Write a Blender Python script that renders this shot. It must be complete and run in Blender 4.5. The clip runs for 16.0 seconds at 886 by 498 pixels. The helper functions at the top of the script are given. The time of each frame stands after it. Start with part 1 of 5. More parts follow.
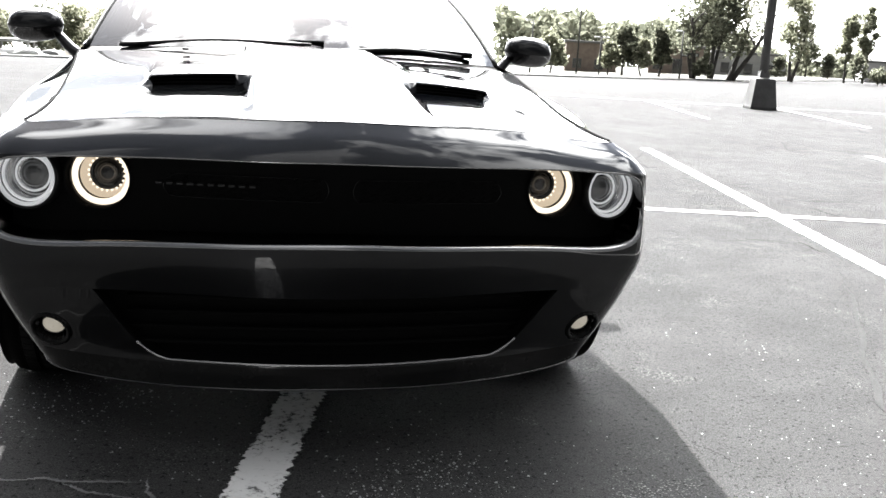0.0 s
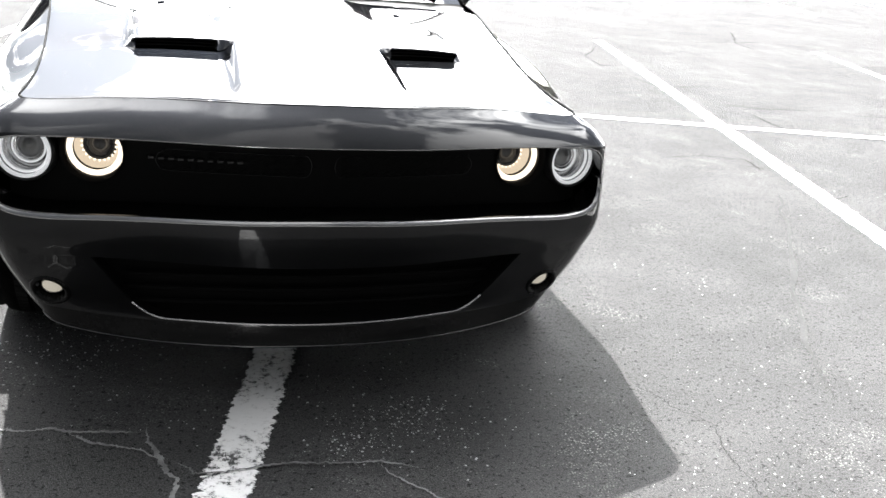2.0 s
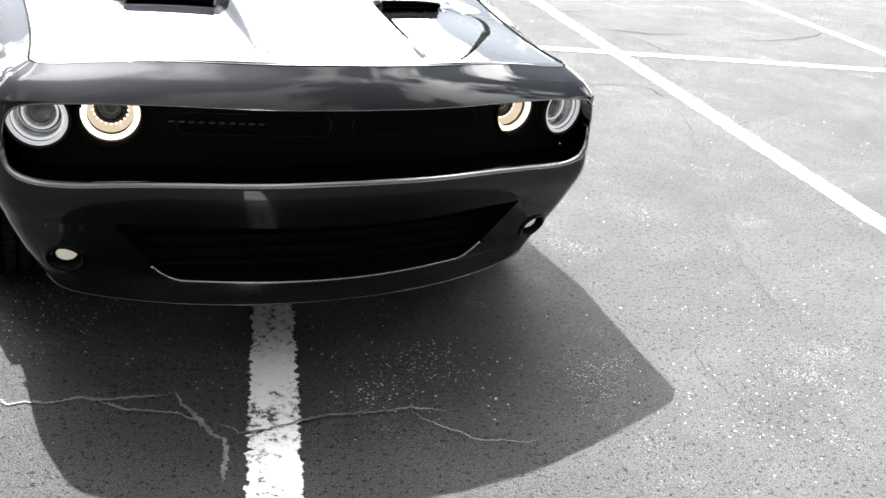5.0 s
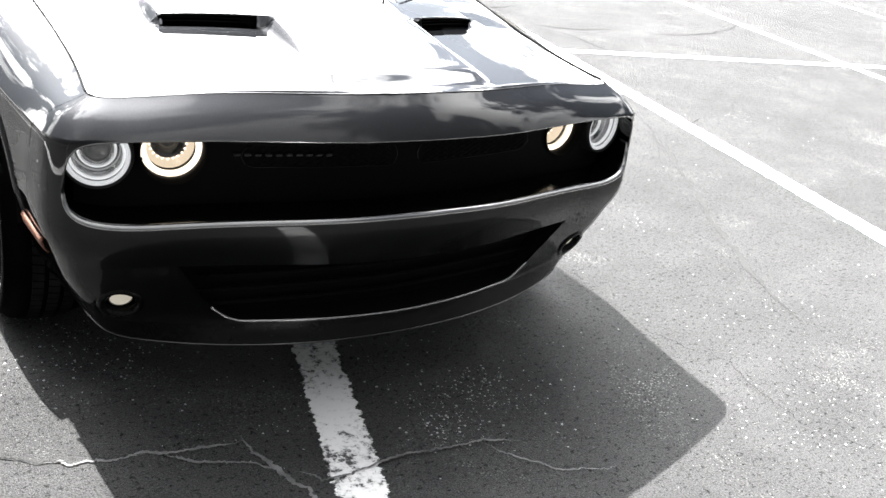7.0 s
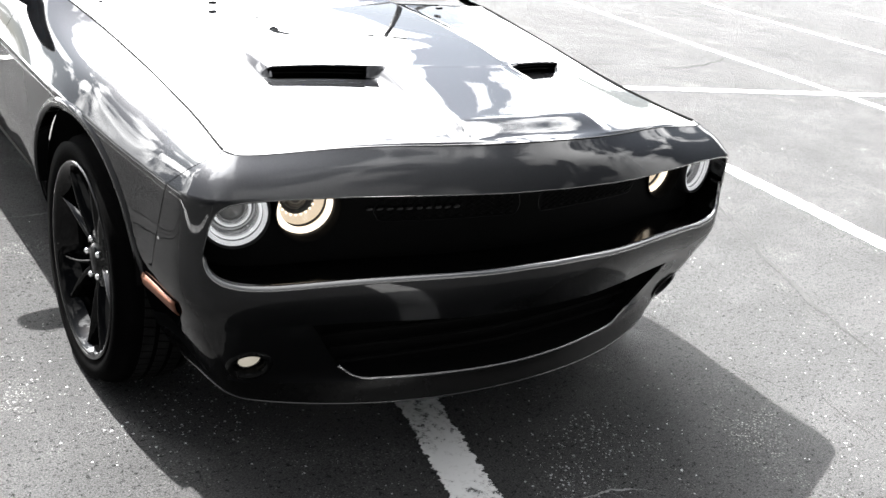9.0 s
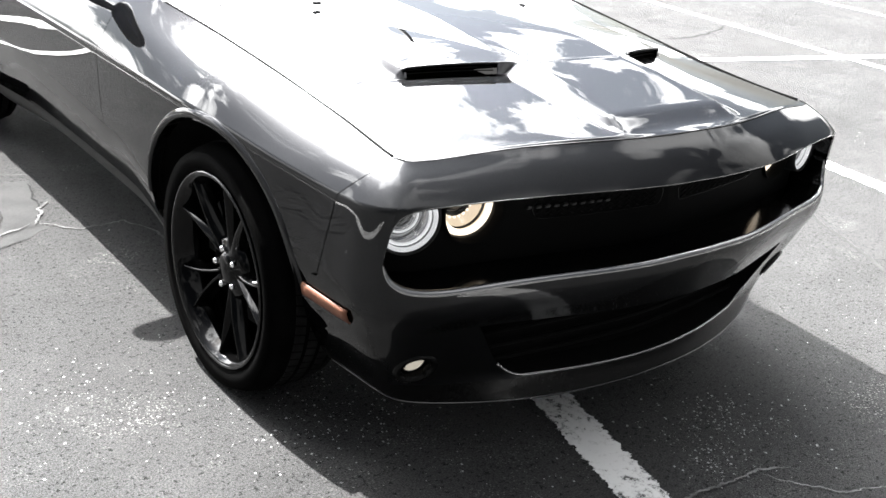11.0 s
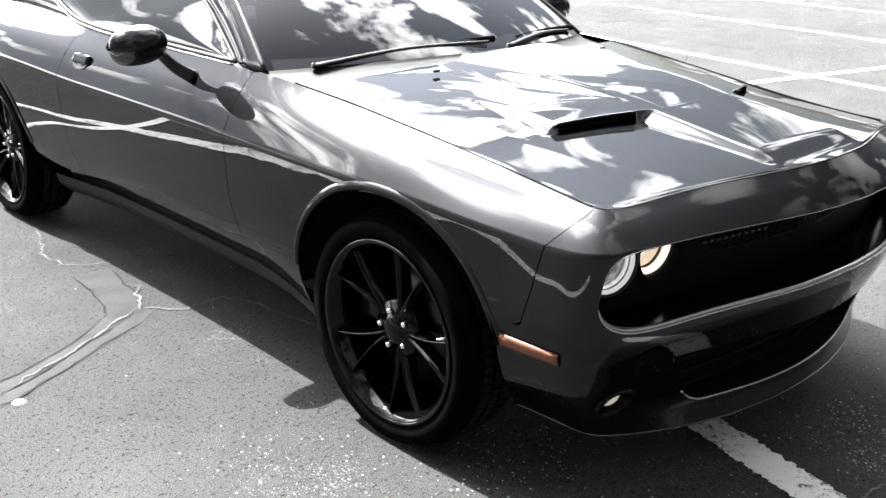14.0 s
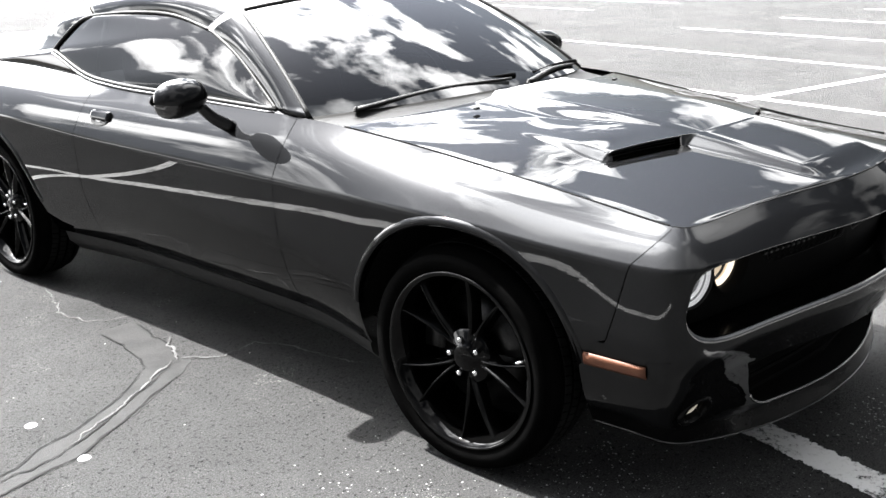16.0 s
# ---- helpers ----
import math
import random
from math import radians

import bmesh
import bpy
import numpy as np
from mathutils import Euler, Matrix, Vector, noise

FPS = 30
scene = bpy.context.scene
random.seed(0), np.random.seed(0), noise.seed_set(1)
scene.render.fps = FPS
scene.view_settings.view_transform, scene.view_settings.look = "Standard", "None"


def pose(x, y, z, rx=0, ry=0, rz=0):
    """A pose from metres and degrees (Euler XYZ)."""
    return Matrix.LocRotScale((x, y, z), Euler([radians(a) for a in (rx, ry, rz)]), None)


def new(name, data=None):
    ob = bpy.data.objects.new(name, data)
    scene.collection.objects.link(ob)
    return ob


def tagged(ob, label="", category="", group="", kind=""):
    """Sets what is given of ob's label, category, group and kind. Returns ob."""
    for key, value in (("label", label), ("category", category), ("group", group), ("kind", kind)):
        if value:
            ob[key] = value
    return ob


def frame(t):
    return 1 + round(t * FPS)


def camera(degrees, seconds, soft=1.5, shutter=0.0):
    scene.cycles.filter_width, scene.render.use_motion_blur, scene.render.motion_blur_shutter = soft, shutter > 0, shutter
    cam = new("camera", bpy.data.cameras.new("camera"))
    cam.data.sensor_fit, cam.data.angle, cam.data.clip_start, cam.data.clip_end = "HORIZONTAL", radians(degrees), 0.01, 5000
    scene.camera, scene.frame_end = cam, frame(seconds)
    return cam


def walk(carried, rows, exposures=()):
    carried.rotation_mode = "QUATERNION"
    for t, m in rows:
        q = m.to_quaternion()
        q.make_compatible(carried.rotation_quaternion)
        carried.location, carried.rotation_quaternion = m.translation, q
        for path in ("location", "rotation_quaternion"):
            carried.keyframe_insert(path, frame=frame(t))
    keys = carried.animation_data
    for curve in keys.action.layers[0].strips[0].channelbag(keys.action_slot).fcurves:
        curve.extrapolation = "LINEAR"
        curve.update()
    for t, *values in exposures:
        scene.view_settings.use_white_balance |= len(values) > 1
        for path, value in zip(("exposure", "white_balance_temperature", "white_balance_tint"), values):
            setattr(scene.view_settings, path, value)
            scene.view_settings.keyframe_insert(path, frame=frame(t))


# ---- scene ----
cam = camera(48.4, 16.0)
PATH = [
    (0.0, pose(-0.2813, -2.2594, 1.0927, 77.970, -3.291, -12.053)),
    (0.5, pose(-0.3007, -2.2616, 1.1384, 76.480, -3.504, -12.520)),
    (1.0, pose(-0.3245, -2.2886, 1.2110, 74.469, -3.831, -13.115)),
    (1.5, pose(-0.3583, -2.3427, 1.3186, 72.328, -4.612, -13.846)),
    (2.0, pose(-0.4055, -2.3574, 1.4130, 70.279, -5.031, -14.876)),
    (2.5, pose(-0.4615, -2.3769, 1.4648, 69.129, -5.332, -15.986)),
    (3.0, pose(-0.5300, -2.3805, 1.4857, 68.354, -5.582, -17.401)),
    (3.5, pose(-0.6041, -2.3625, 1.4939, 67.638, -5.916, -18.860)),
    (4.0, pose(-0.6800, -2.3344, 1.4990, 66.914, -6.219, -20.246)),
    (6.5, pose(-1.1980, -2.0190, 1.4960, 66.250, -6.880, -30.000)),
    (7.0, pose(-1.2800, -1.9164, 1.5124, 66.349, -7.345, -31.236)),
    (7.5, pose(-1.3429, -1.8457, 1.5360, 66.588, -7.504, -31.608)),
    (8.0, pose(-1.4481, -1.7566, 1.5158, 67.492, -7.604, -33.072)),
    (8.5, pose(-1.5239, -1.6879, 1.4944, 68.181, -7.015, -33.850)),
    (9.0, pose(-1.6134, -1.6329, 1.4842, 68.617, -6.691, -34.312)),
    (11.5, pose(-2.0674, -1.2848, 1.4948, 67.288, -4.034, -38.003)),
    (12.0, pose(-2.1461, -1.2266, 1.4956, 67.516, -3.216, -38.659)),
    (12.5, pose(-2.2395, -1.1727, 1.5077, 67.936, -2.501, -39.597)),
    (13.0, pose(-2.3312, -1.1322, 1.5123, 68.719, -1.776, -40.461)),
    (13.5, pose(-2.4316, -1.0989, 1.5182, 69.567, -1.058, -41.451)),
    (14.0, pose(-2.5562, -1.0527, 1.5242, 70.500, -0.678, -42.841)),
    (14.5, pose(-2.6594, -1.0033, 1.5233, 71.377, -0.193, -44.127)),
    (15.0, pose(-2.7528, -0.9504, 1.5205, 72.136, 0.167, -45.418)),
    (15.5, pose(-2.8498, -0.8965, 1.5255, 72.641, 0.670, -46.827)),
    (16.0, pose(-2.9213, -0.8474, 1.5389, 72.741, 1.422, -47.975)),
]
EXPOSURES = [(0.0, 2.72), (2.5, 3.04), (4.0, 2.98), (8.0, 3.16), (9.0, 3.06), (12.5, 3.16), (15.0, 2.88), (16.0, 2.82)]
walk(cam, PATH, EXPOSURES)

# ---- world, sun, exposure ----
SUN_DIR = Vector((0.13, -0.71, -1.0)).normalized()      # way of the light
sun_data = bpy.data.lights.new("sun", "SUN")
sun_data.energy, sun_data.angle, sun_data.color = 5.0, radians(0.6), (1.0, 0.985, 0.965)
sun = new("sun", sun_data)
sun.matrix_world = SUN_DIR.to_track_quat("-Z", "Y").to_matrix().to_4x4()

world = bpy.data.worlds.new("sky")
scene.world = world
world.use_nodes = True


def sky_nodes(tree):
    """A hazy blue sky with broken bright clouds all over it."""
    n, l = tree.nodes, tree.links
    n.clear()
    out, bg = n.new("ShaderNodeOutputWorld"), n.new("ShaderNodeBackground")
    sky = n.new("ShaderNodeTexSky")
    sky.sky_type, sky.sun_disc = "NISHITA", False
    sky.sun_elevation, sky.sun_rotation = radians(54.2), math.atan2(-SUN_DIR.x, -SUN_DIR.y)
    sky.air_density, sky.dust_density, sky.ozone_density = 1.0, 1.6, 1.0
    pale = n.new("ShaderNodeHueSaturation")
    pale.inputs["Saturation"].default_value, pale.inputs["Value"].default_value = 0.40, SKY_VALUE
    co = n.new("ShaderNodeTexCoord")
    sep = n.new("ShaderNodeSeparateXYZ")
    l.new(co.outputs["Generated"], sep.inputs[0])
    up = n.new("ShaderNodeMath")
    up.operation = "MAXIMUM"
    up.inputs[1].default_value = 0.0
    l.new(sep.outputs["Z"], up.inputs[0])
    lift = n.new("ShaderNodeMath")
    lift.operation = "ADD"
    lift.inputs[1].default_value = 0.65
    l.new(up.outputs[0], lift.inputs[0])
    div = n.new("ShaderNodeVectorMath")
    div.operation = "DIVIDE"
    l.new(co.outputs["Generated"], div.inputs[0])
    l.new(lift.outputs[0], div.inputs[1])
    flat = n.new("ShaderNodeVectorMath")
    flat.operation = "MULTIPLY"
    flat.inputs[1].default_value = (1, 1, 0)
    l.new(div.outputs[0], flat.inputs[0])
    cl = n.new("ShaderNodeTexNoise")
    cl.inputs["Scale"].default_value, cl.inputs["Detail"].default_value = 3.6, 10.0
    cl.inputs["Roughness"].default_value, cl.inputs["Distortion"].default_value = 0.56, 0.25
    drift = n.new("ShaderNodeVectorMath")
    drift.inputs[1].default_value = CLOUD_DRIFT
    l.new(flat.outputs[0], drift.inputs[0])
    l.new(drift.outputs[0], cl.inputs["Vector"])
    cover = n.new("ShaderNodeValToRGB")
    cover.color_ramp.elements[0].position, cover.color_ramp.elements[1].position = CLOUD_LOW, CLOUD_HIGH
    veil = n.new("ShaderNodeMath")              # more cloud inside the added bright lobe
    veil.operation = "MULTIPLY_ADD"
    veil.inputs[1].default_value = 0.16
    l.new(cl.outputs["Fac"], veil.inputs[2])
    l.new(veil.outputs[0], cover.inputs[0])
    shade = n.new("ShaderNodeTexNoise")
    shade.inputs["Scale"].default_value, shade.inputs["Detail"].default_value = 3.1, 5.0
    l.new(flat.outputs[0], shade.inputs["Vector"])
    tone = n.new("ShaderNodeValToRGB")
    tone.color_ramp.elements[0].position, tone.color_ramp.elements[1].position = 0.3, 0.62
    tone.color_ramp.elements[0].color = (CLOUD * 0.4, CLOUD * 0.41, CLOUD * 0.42, 1)
    tone.color_ramp.elements[1].color = (CLOUD, CLOUD, CLOUD, 1)
    l.new(shade.outputs["Fac"], tone.inputs[0])
    mix = n.new("ShaderNodeMixRGB")
    l.new(cover.outputs["Color"], mix.inputs["Fac"])
    l.new(sky.outputs["Color"], pale.inputs["Color"])
    # added bright lobe, low and right of the sun, to whiten the hood's reflections
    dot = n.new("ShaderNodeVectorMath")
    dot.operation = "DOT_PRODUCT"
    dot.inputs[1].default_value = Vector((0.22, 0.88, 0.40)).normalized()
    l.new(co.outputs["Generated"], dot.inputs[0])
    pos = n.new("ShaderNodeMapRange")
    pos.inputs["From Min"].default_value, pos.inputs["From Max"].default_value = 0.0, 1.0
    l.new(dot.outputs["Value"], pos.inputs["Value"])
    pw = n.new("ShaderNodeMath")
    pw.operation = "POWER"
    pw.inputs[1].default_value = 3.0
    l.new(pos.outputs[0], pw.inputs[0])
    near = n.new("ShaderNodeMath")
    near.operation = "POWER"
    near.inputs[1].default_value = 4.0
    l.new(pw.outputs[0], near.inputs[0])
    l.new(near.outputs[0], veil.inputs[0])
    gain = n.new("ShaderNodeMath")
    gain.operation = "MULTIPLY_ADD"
    gain.inputs[1].default_value, gain.inputs[2].default_value = LOBE_GAIN, 0.14
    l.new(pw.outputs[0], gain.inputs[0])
    blue_gain = n.new("ShaderNodeMath")
    blue_gain.operation = "MULTIPLY_ADD"
    blue_gain.inputs[1].default_value, blue_gain.inputs[2].default_value = 5.5, 0.28
    l.new(pw.outputs[0], blue_gain.inputs[0])
    clear = n.new("ShaderNodeMapRange")         # added brightening overhead, for the nose panel's reflection and shadow fill
    clear.inputs["From Min"].default_value, clear.inputs["From Max"].default_value = 0.25, 0.75
    clear.inputs["To Min"].default_value, clear.inputs["To Max"].default_value = 1.0, ZENITH
    l.new(up.outputs[0], clear.inputs["Value"])
    for colour, factor, slot in ((pale, blue_gain, "Color1"), (tone, gain, "Color2")):
        overhead_gain = n.new("ShaderNodeMath")
        overhead_gain.operation = "MULTIPLY"
        l.new(factor.outputs[0], overhead_gain.inputs[0])
        l.new(clear.outputs[0], overhead_gain.inputs[1])
        factor = overhead_gain
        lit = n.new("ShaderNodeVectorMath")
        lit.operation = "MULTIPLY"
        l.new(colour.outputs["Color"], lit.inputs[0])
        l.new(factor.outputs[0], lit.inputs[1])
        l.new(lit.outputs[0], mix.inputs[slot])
    l.new(mix.outputs["Color"], bg.inputs["Color"])
    bg.inputs["Strength"].default_value = 0.05
    l.new(bg.outputs["Background"], out.inputs["Surface"])


ZENITH = 3.2
CLOUD_DRIFT = (5.2, 2.6, 0.4)
SKY_VALUE, CLOUD, CLOUD_LOW, CLOUD_HIGH, LOBE_GAIN = 0.24, 13.6, 0.488, 0.56, 6.6
sky_nodes(world.node_tree)

# ---- materials ----


def material(name, colour, rough=0.5, metal=0.0, coat=0.0, spec=0.5, emit=None, power=0.0):
    m = bpy.data.materials.new(name)
    m.use_nodes = True
    b = m.node_tree.nodes["Principled BSDF"]
    b.inputs["Base Color"].default_value = (*colour, 1)
    b.inputs["Roughness"].default_value, b.inputs["Metallic"].default_value = rough, metal
    b.inputs["Coat Weight"].default_value, b.inputs["Specular IOR Level"].default_value = coat, spec
    b.inputs["Coat Roughness"].default_value = 0.02
    if emit:
        b.inputs["Emission Color"].default_value, b.inputs["Emission Strength"].default_value = (*emit, 1), power
    return m


def vary(m, low, high, scale, detail=6.0, rough=None, bump=0.0, bump_scale=None, coords="Object", spread=(0.35, 0.65)):
    """Two-scale colour variation, and optionally roughness and relief, on a material."""
    n, l = m.node_tree.nodes, m.node_tree.links
    b = n["Principled BSDF"]
    co = n.new("ShaderNodeTexCoord")
    big, fine = n.new("ShaderNodeTexNoise"), n.new("ShaderNodeTexNoise")
    big.inputs["Scale"].default_value, big.inputs["Detail"].default_value = scale, detail
    fine.inputs["Scale"].default_value, fine.inputs["Detail"].default_value = scale * 14, 4
    for t in (big, fine):
        l.new(co.outputs[coords], t.inputs["Vector"])
    add = n.new("ShaderNodeMath")
    add.operation = "MULTIPLY_ADD"
    add.inputs[1].default_value = 0.35
    l.new(fine.outputs["Fac"], add.inputs[0])
    l.new(big.outputs["Fac"], add.inputs[2])
    sub = n.new("ShaderNodeMath")
    sub.operation = "SUBTRACT"
    sub.inputs[1].default_value = 0.175
    l.new(add.outputs[0], sub.inputs[0])
    ramp = n.new("ShaderNodeValToRGB")
    ramp.color_ramp.elements[0].position, ramp.color_ramp.elements[1].position = spread
    ramp.color_ramp.elements[0].color, ramp.color_ramp.elements[1].color = (*low, 1), (*high, 1)
    l.new(sub.outputs[0], ramp.inputs[0])
    l.new(ramp.outputs["Color"], b.inputs["Base Color"])
    if rough:
        rr = n.new("ShaderNodeMapRange")
        rr.inputs["To Min"].default_value, rr.inputs["To Max"].default_value = rough
        l.new(sub.outputs[0], rr.inputs["Value"])
        l.new(rr.outputs[0], b.inputs["Roughness"])
    if bump:
        t = n.new("ShaderNodeTexNoise")
        t.inputs["Scale"].default_value, t.inputs["Detail"].default_value = bump_scale or scale * 20, 5
        l.new(co.outputs[coords], t.inputs["Vector"])
        bp = n.new("ShaderNodeBump")
        bp.inputs["Strength"].default_value, bp.inputs["Distance"].default_value = bump, 0.01
        l.new(t.outputs["Fac"], bp.inputs["Height"])
        l.new(bp.outputs["Normal"], b.inputs["Normal"])
    return m


def grey(v):
    return (v, v, v)


def asphalt_material():
    m = material("asphalt", grey(0.12), 0.95, spec=0.04)
    n, l = m.node_tree.nodes, m.node_tree.links
    b = n["Principled BSDF"]
    co = n.new("ShaderNodeTexCoord")

    def noise_of(scale, detail, rough=0.6):
        t = n.new("ShaderNodeTexNoise")
        t.inputs["Scale"].default_value, t.inputs["Detail"].default_value, t.inputs["Roughness"].default_value = scale, detail, rough
        l.new(co.outputs["Object"], t.inputs["Vector"])
        return t.outputs["Fac"]

    def ramp_of(src, stops):
        r = n.new("ShaderNodeValToRGB")
        e = r.color_ramp.elements
        e[0].position, e[1].position = stops[0][0], stops[-1][0]
        e[0].color, e[1].color = (*grey(stops[0][1]), 1), (*grey(stops[-1][1]), 1)
        for p, v in stops[1:-1]:
            k = e.new(p)
            k.color = (*grey(v), 1)
        l.new(src, r.inputs[0])
        return r.outputs["Color"]

    def times(a, c, mode="MULTIPLY", fac=1.0):
        x = n.new("ShaderNodeMixRGB")
        x.blend_type = mode
        x.inputs["Fac"].default_value = fac
        l.new(a, x.inputs["Color1"])
        l.new(c, x.inputs["Color2"])
        return x.outputs["Color"]

    base = ramp_of(noise_of(0.7, 5), [(0.3, 0.046), (0.5, 0.053), (0.72, 0.061)])
    patch = ramp_of(noise_of(2.6, 6, 0.7), [(0.3, 0.86), (0.5, 1.0), (0.68, 1.14)])
    grain = ramp_of(noise_of(190.0, 4, 0.75), [(0.3, 0.32), (0.5, 1.0), (0.7, 1.75)])
    pits = ramp_of(noise_of(58.0, 4, 0.75), [(0.36, 0.25), (0.45, 1.0)])
    v = n.new("ShaderNodeTexVoronoi")
    v.inputs["Scale"].default_value = 280.0
    l.new(co.outputs["Object"], v.inputs["Vector"])
    stones = ramp_of(v.outputs["Distance"], [(0.0, 1.10), (0.35, 1.0), (0.75, 0.80)])
    col = times(times(times(times(base, patch), grain), stones), pits)
    # light bare aggregate showing where the binder has worn away
    worn = ramp_of(noise_of(1.9, 7, 0.75), [(0.54, 0.0), (0.68, 1.0)])
    speck = n.new("ShaderNodeTexVoronoi")
    speck.inputs["Scale"].default_value = 110.0
    l.new(co.outputs["Object"], speck.inputs["Vector"])
    dots = ramp_of(speck.outputs["Distance"], [(0.20, 1.0), (0.36, 0.0)])
    mask = times(worn, dots)
    bright = n.new("ShaderNodeMixRGB")
    l.new(mask, bright.inputs["Fac"])
    l.new(col, bright.inputs["Color1"])
    bright.inputs["Color2"].default_value = (0.20, 0.20, 0.193, 1)
    l.new(bright.outputs["Color"], b.inputs["Base Color"])
    bp = n.new("ShaderNodeBump")
    bp.inputs["Strength"].default_value, bp.inputs["Distance"].default_value = 0.4, 0.003
    l.new(stones, bp.inputs["Height"])
    b2 = n.new("ShaderNodeBump")
    b2.inputs["Strength"].default_value, b2.inputs["Distance"].default_value = 0.8, 0.005
    l.new(grain, b2.inputs["Height"])
    l.new(bp.outputs["Normal"], b2.inputs["Normal"])
    l.new(b2.outputs["Normal"], b.inputs["Normal"])
    return m


def line_material():
    """Worn white road paint: flakes have come off and show asphalt."""
    m = material("road_paint", grey(0.7), 0.75, spec=0.3)
    n, l = m.node_tree.nodes, m.node_tree.links
    b = n["Principled BSDF"]
    co = n.new("ShaderNodeTexCoord")
    a, c = n.new("ShaderNodeTexNoise"), n.new("ShaderNodeTexNoise")
    a.inputs["Scale"].default_value, a.inputs["Detail"].default_value, a.inputs["Roughness"].default_value = 38.0, 9.0, 0.8
    c.inputs["Scale"].default_value, c.inputs["Detail"].default_value = 5.0, 3.0
    for t in (a, c):
        l.new(co.outputs["Object"], t.inputs["Vector"])
    mul = n.new("ShaderNodeMath")
    mul.operation = "MULTIPLY_ADD"
    mul.inputs[1].default_value = 0.5
    l.new(c.outputs["Fac"], mul.inputs[0])
    l.new(a.outputs["Fac"], mul.inputs[2])
    r = n.new("ShaderNodeValToRGB")
    e = r.color_ramp.elements
    e[0].position, e[1].position = 0.64, 0.76
    e[0].color, e[1].color = (0.04, 0.04, 0.04, 1), (0.58, 0.58, 0.575, 1)
    k = e.new(0.675)
    k.color = (0.45, 0.45, 0.445, 1)
    l.new(mul.outputs[0], r.inputs[0])
    l.new(r.outputs["Color"], b.inputs["Base Color"])
    bp = n.new("ShaderNodeBump")
    bp.inputs["Strength"].default_value, bp.inputs["Distance"].default_value = 0.4, 0.004
    l.new(a.outputs["Fac"], bp.inputs["Height"])
    l.new(bp.outputs["Normal"], b.inputs["Normal"])
    return m


def paint_material():
    """Dark grey metallic paint under clear lacquer."""
    m = material("grey_metallic_paint", (0.012, 0.0123, 0.013), 0.47, metal=1.0, coat=1.0)
    n, l = m.node_tree.nodes, m.node_tree.links
    b = n["Principled BSDF"]
    b.inputs["Coat IOR"].default_value = 1.27
    b.inputs["Specular Tint"].default_value = (0.3, 0.3, 0.3, 1)
    co = n.new("ShaderNodeTexCoord")
    fl = n.new("ShaderNodeTexVoronoi")
    fl.inputs["Scale"].default_value = 900.0
    l.new(co.outputs["Object"], fl.inputs["Vector"])
    r = n.new("ShaderNodeValToRGB")
    r.color_ramp.elements[0].color, r.color_ramp.elements[1].color = (0.0085, 0.0087, 0.0092, 1), (0.016, 0.0164, 0.0173, 1)
    l.new(fl.outputs["Color"], r.inputs[0])
    l.new(r.outputs["Color"], b.inputs["Base Color"])
    dust = n.new("ShaderNodeTexNoise")
    dust.inputs["Scale"].default_value, dust.inputs["Detail"].default_value = 3.0, 6.0
    l.new(co.outputs["Object"], dust.inputs["Vector"])
    dr = n.new("ShaderNodeMapRange")
    dr.inputs["To Min"].default_value, dr.inputs["To Max"].default_value = 0.002, 0.014
    l.new(dust.outputs["Fac"], dr.inputs["Value"])
    l.new(dr.outputs[0], b.inputs["Coat Roughness"])
    return m


def glass_material(name, tint, alpha):
    """Thin pane: glossy film over a tinted see-through layer."""
    m = bpy.data.materials.new(name)
    m.use_nodes = True
    n, l = m.node_tree.nodes, m.node_tree.links
    n.clear()
    out, mix = n.new("ShaderNodeOutputMaterial"), n.new("ShaderNodeMixShader")
    tr, gl, fr = n.new("ShaderNodeBsdfTransparent"), n.new("ShaderNodeBsdfGlossy"), n.new("ShaderNodeFresnel")
    tr.inputs["Color"].default_value = (*tint, 1)
    gl.inputs["Roughness"].default_value = 0.008
    fr.inputs["IOR"].default_value = alpha
    l.new(fr.outputs[0], mix.inputs[0])
    l.new(tr.outputs[0], mix.inputs[1])
    l.new(gl.outputs[0], mix.inputs[2])
    l.new(mix.outputs[0], out.inputs["Surface"])
    return m


ASPHALT, LINE, PAINT = asphalt_material(), line_material(), paint_material()
CRACK = vary(material("crack_sand", grey(0.09), 0.95), grey(0.032), grey(0.085), 14.0, bump=0.6)
PALE_SAND = vary(material("pale_crack_sand", grey(0.11), 0.95), grey(0.06), grey(0.14), 14.0, bump=0.6)
SEALER = vary(material("crack_sealer", grey(0.04), 0.9, spec=0.04), grey(0.027), grey(0.034), 9.0, bump=0.4)
HAIRLINE = vary(material("dark_hairline", grey(0.06667), 0.95, spec=0.04), grey(0.012), grey(0.021), 20.0)
STONE = vary(material("loose_stone", grey(0.4), 0.9), grey(0.17), grey(0.36), 3.0)
BLACK = vary(material("black_plastic", grey(0.006), 0.6, spec=0.25), grey(0.004), grey(0.009), 8.0, rough=(0.5, 0.7))
GLOSS = material("gloss_black", grey(0.006), 0.12, coat=0.6)
VOID = material("dark_inside", grey(0.004), 0.9, spec=0.05)
RUBBER = vary(material("tyre_rubber", grey(0.012), 0.75, spec=0.01), grey(0.001), grey(0.002), 12.0, rough=(0.6, 0.85), bump=0.15)
CHROME = material("chrome", grey(0.75), 0.08, metal=1.0)
LIP_GLINT = material("lip_glint_metal", grey(0.32), 0.25, metal=1.0)
RIM = material("gloss_black_wheel", grey(0.001), 0.03, spec=0.13)
TREAD = vary(material("tread_rubber", grey(0.01), 0.8, spec=0.05), grey(0.006), grey(0.011), 20.0)
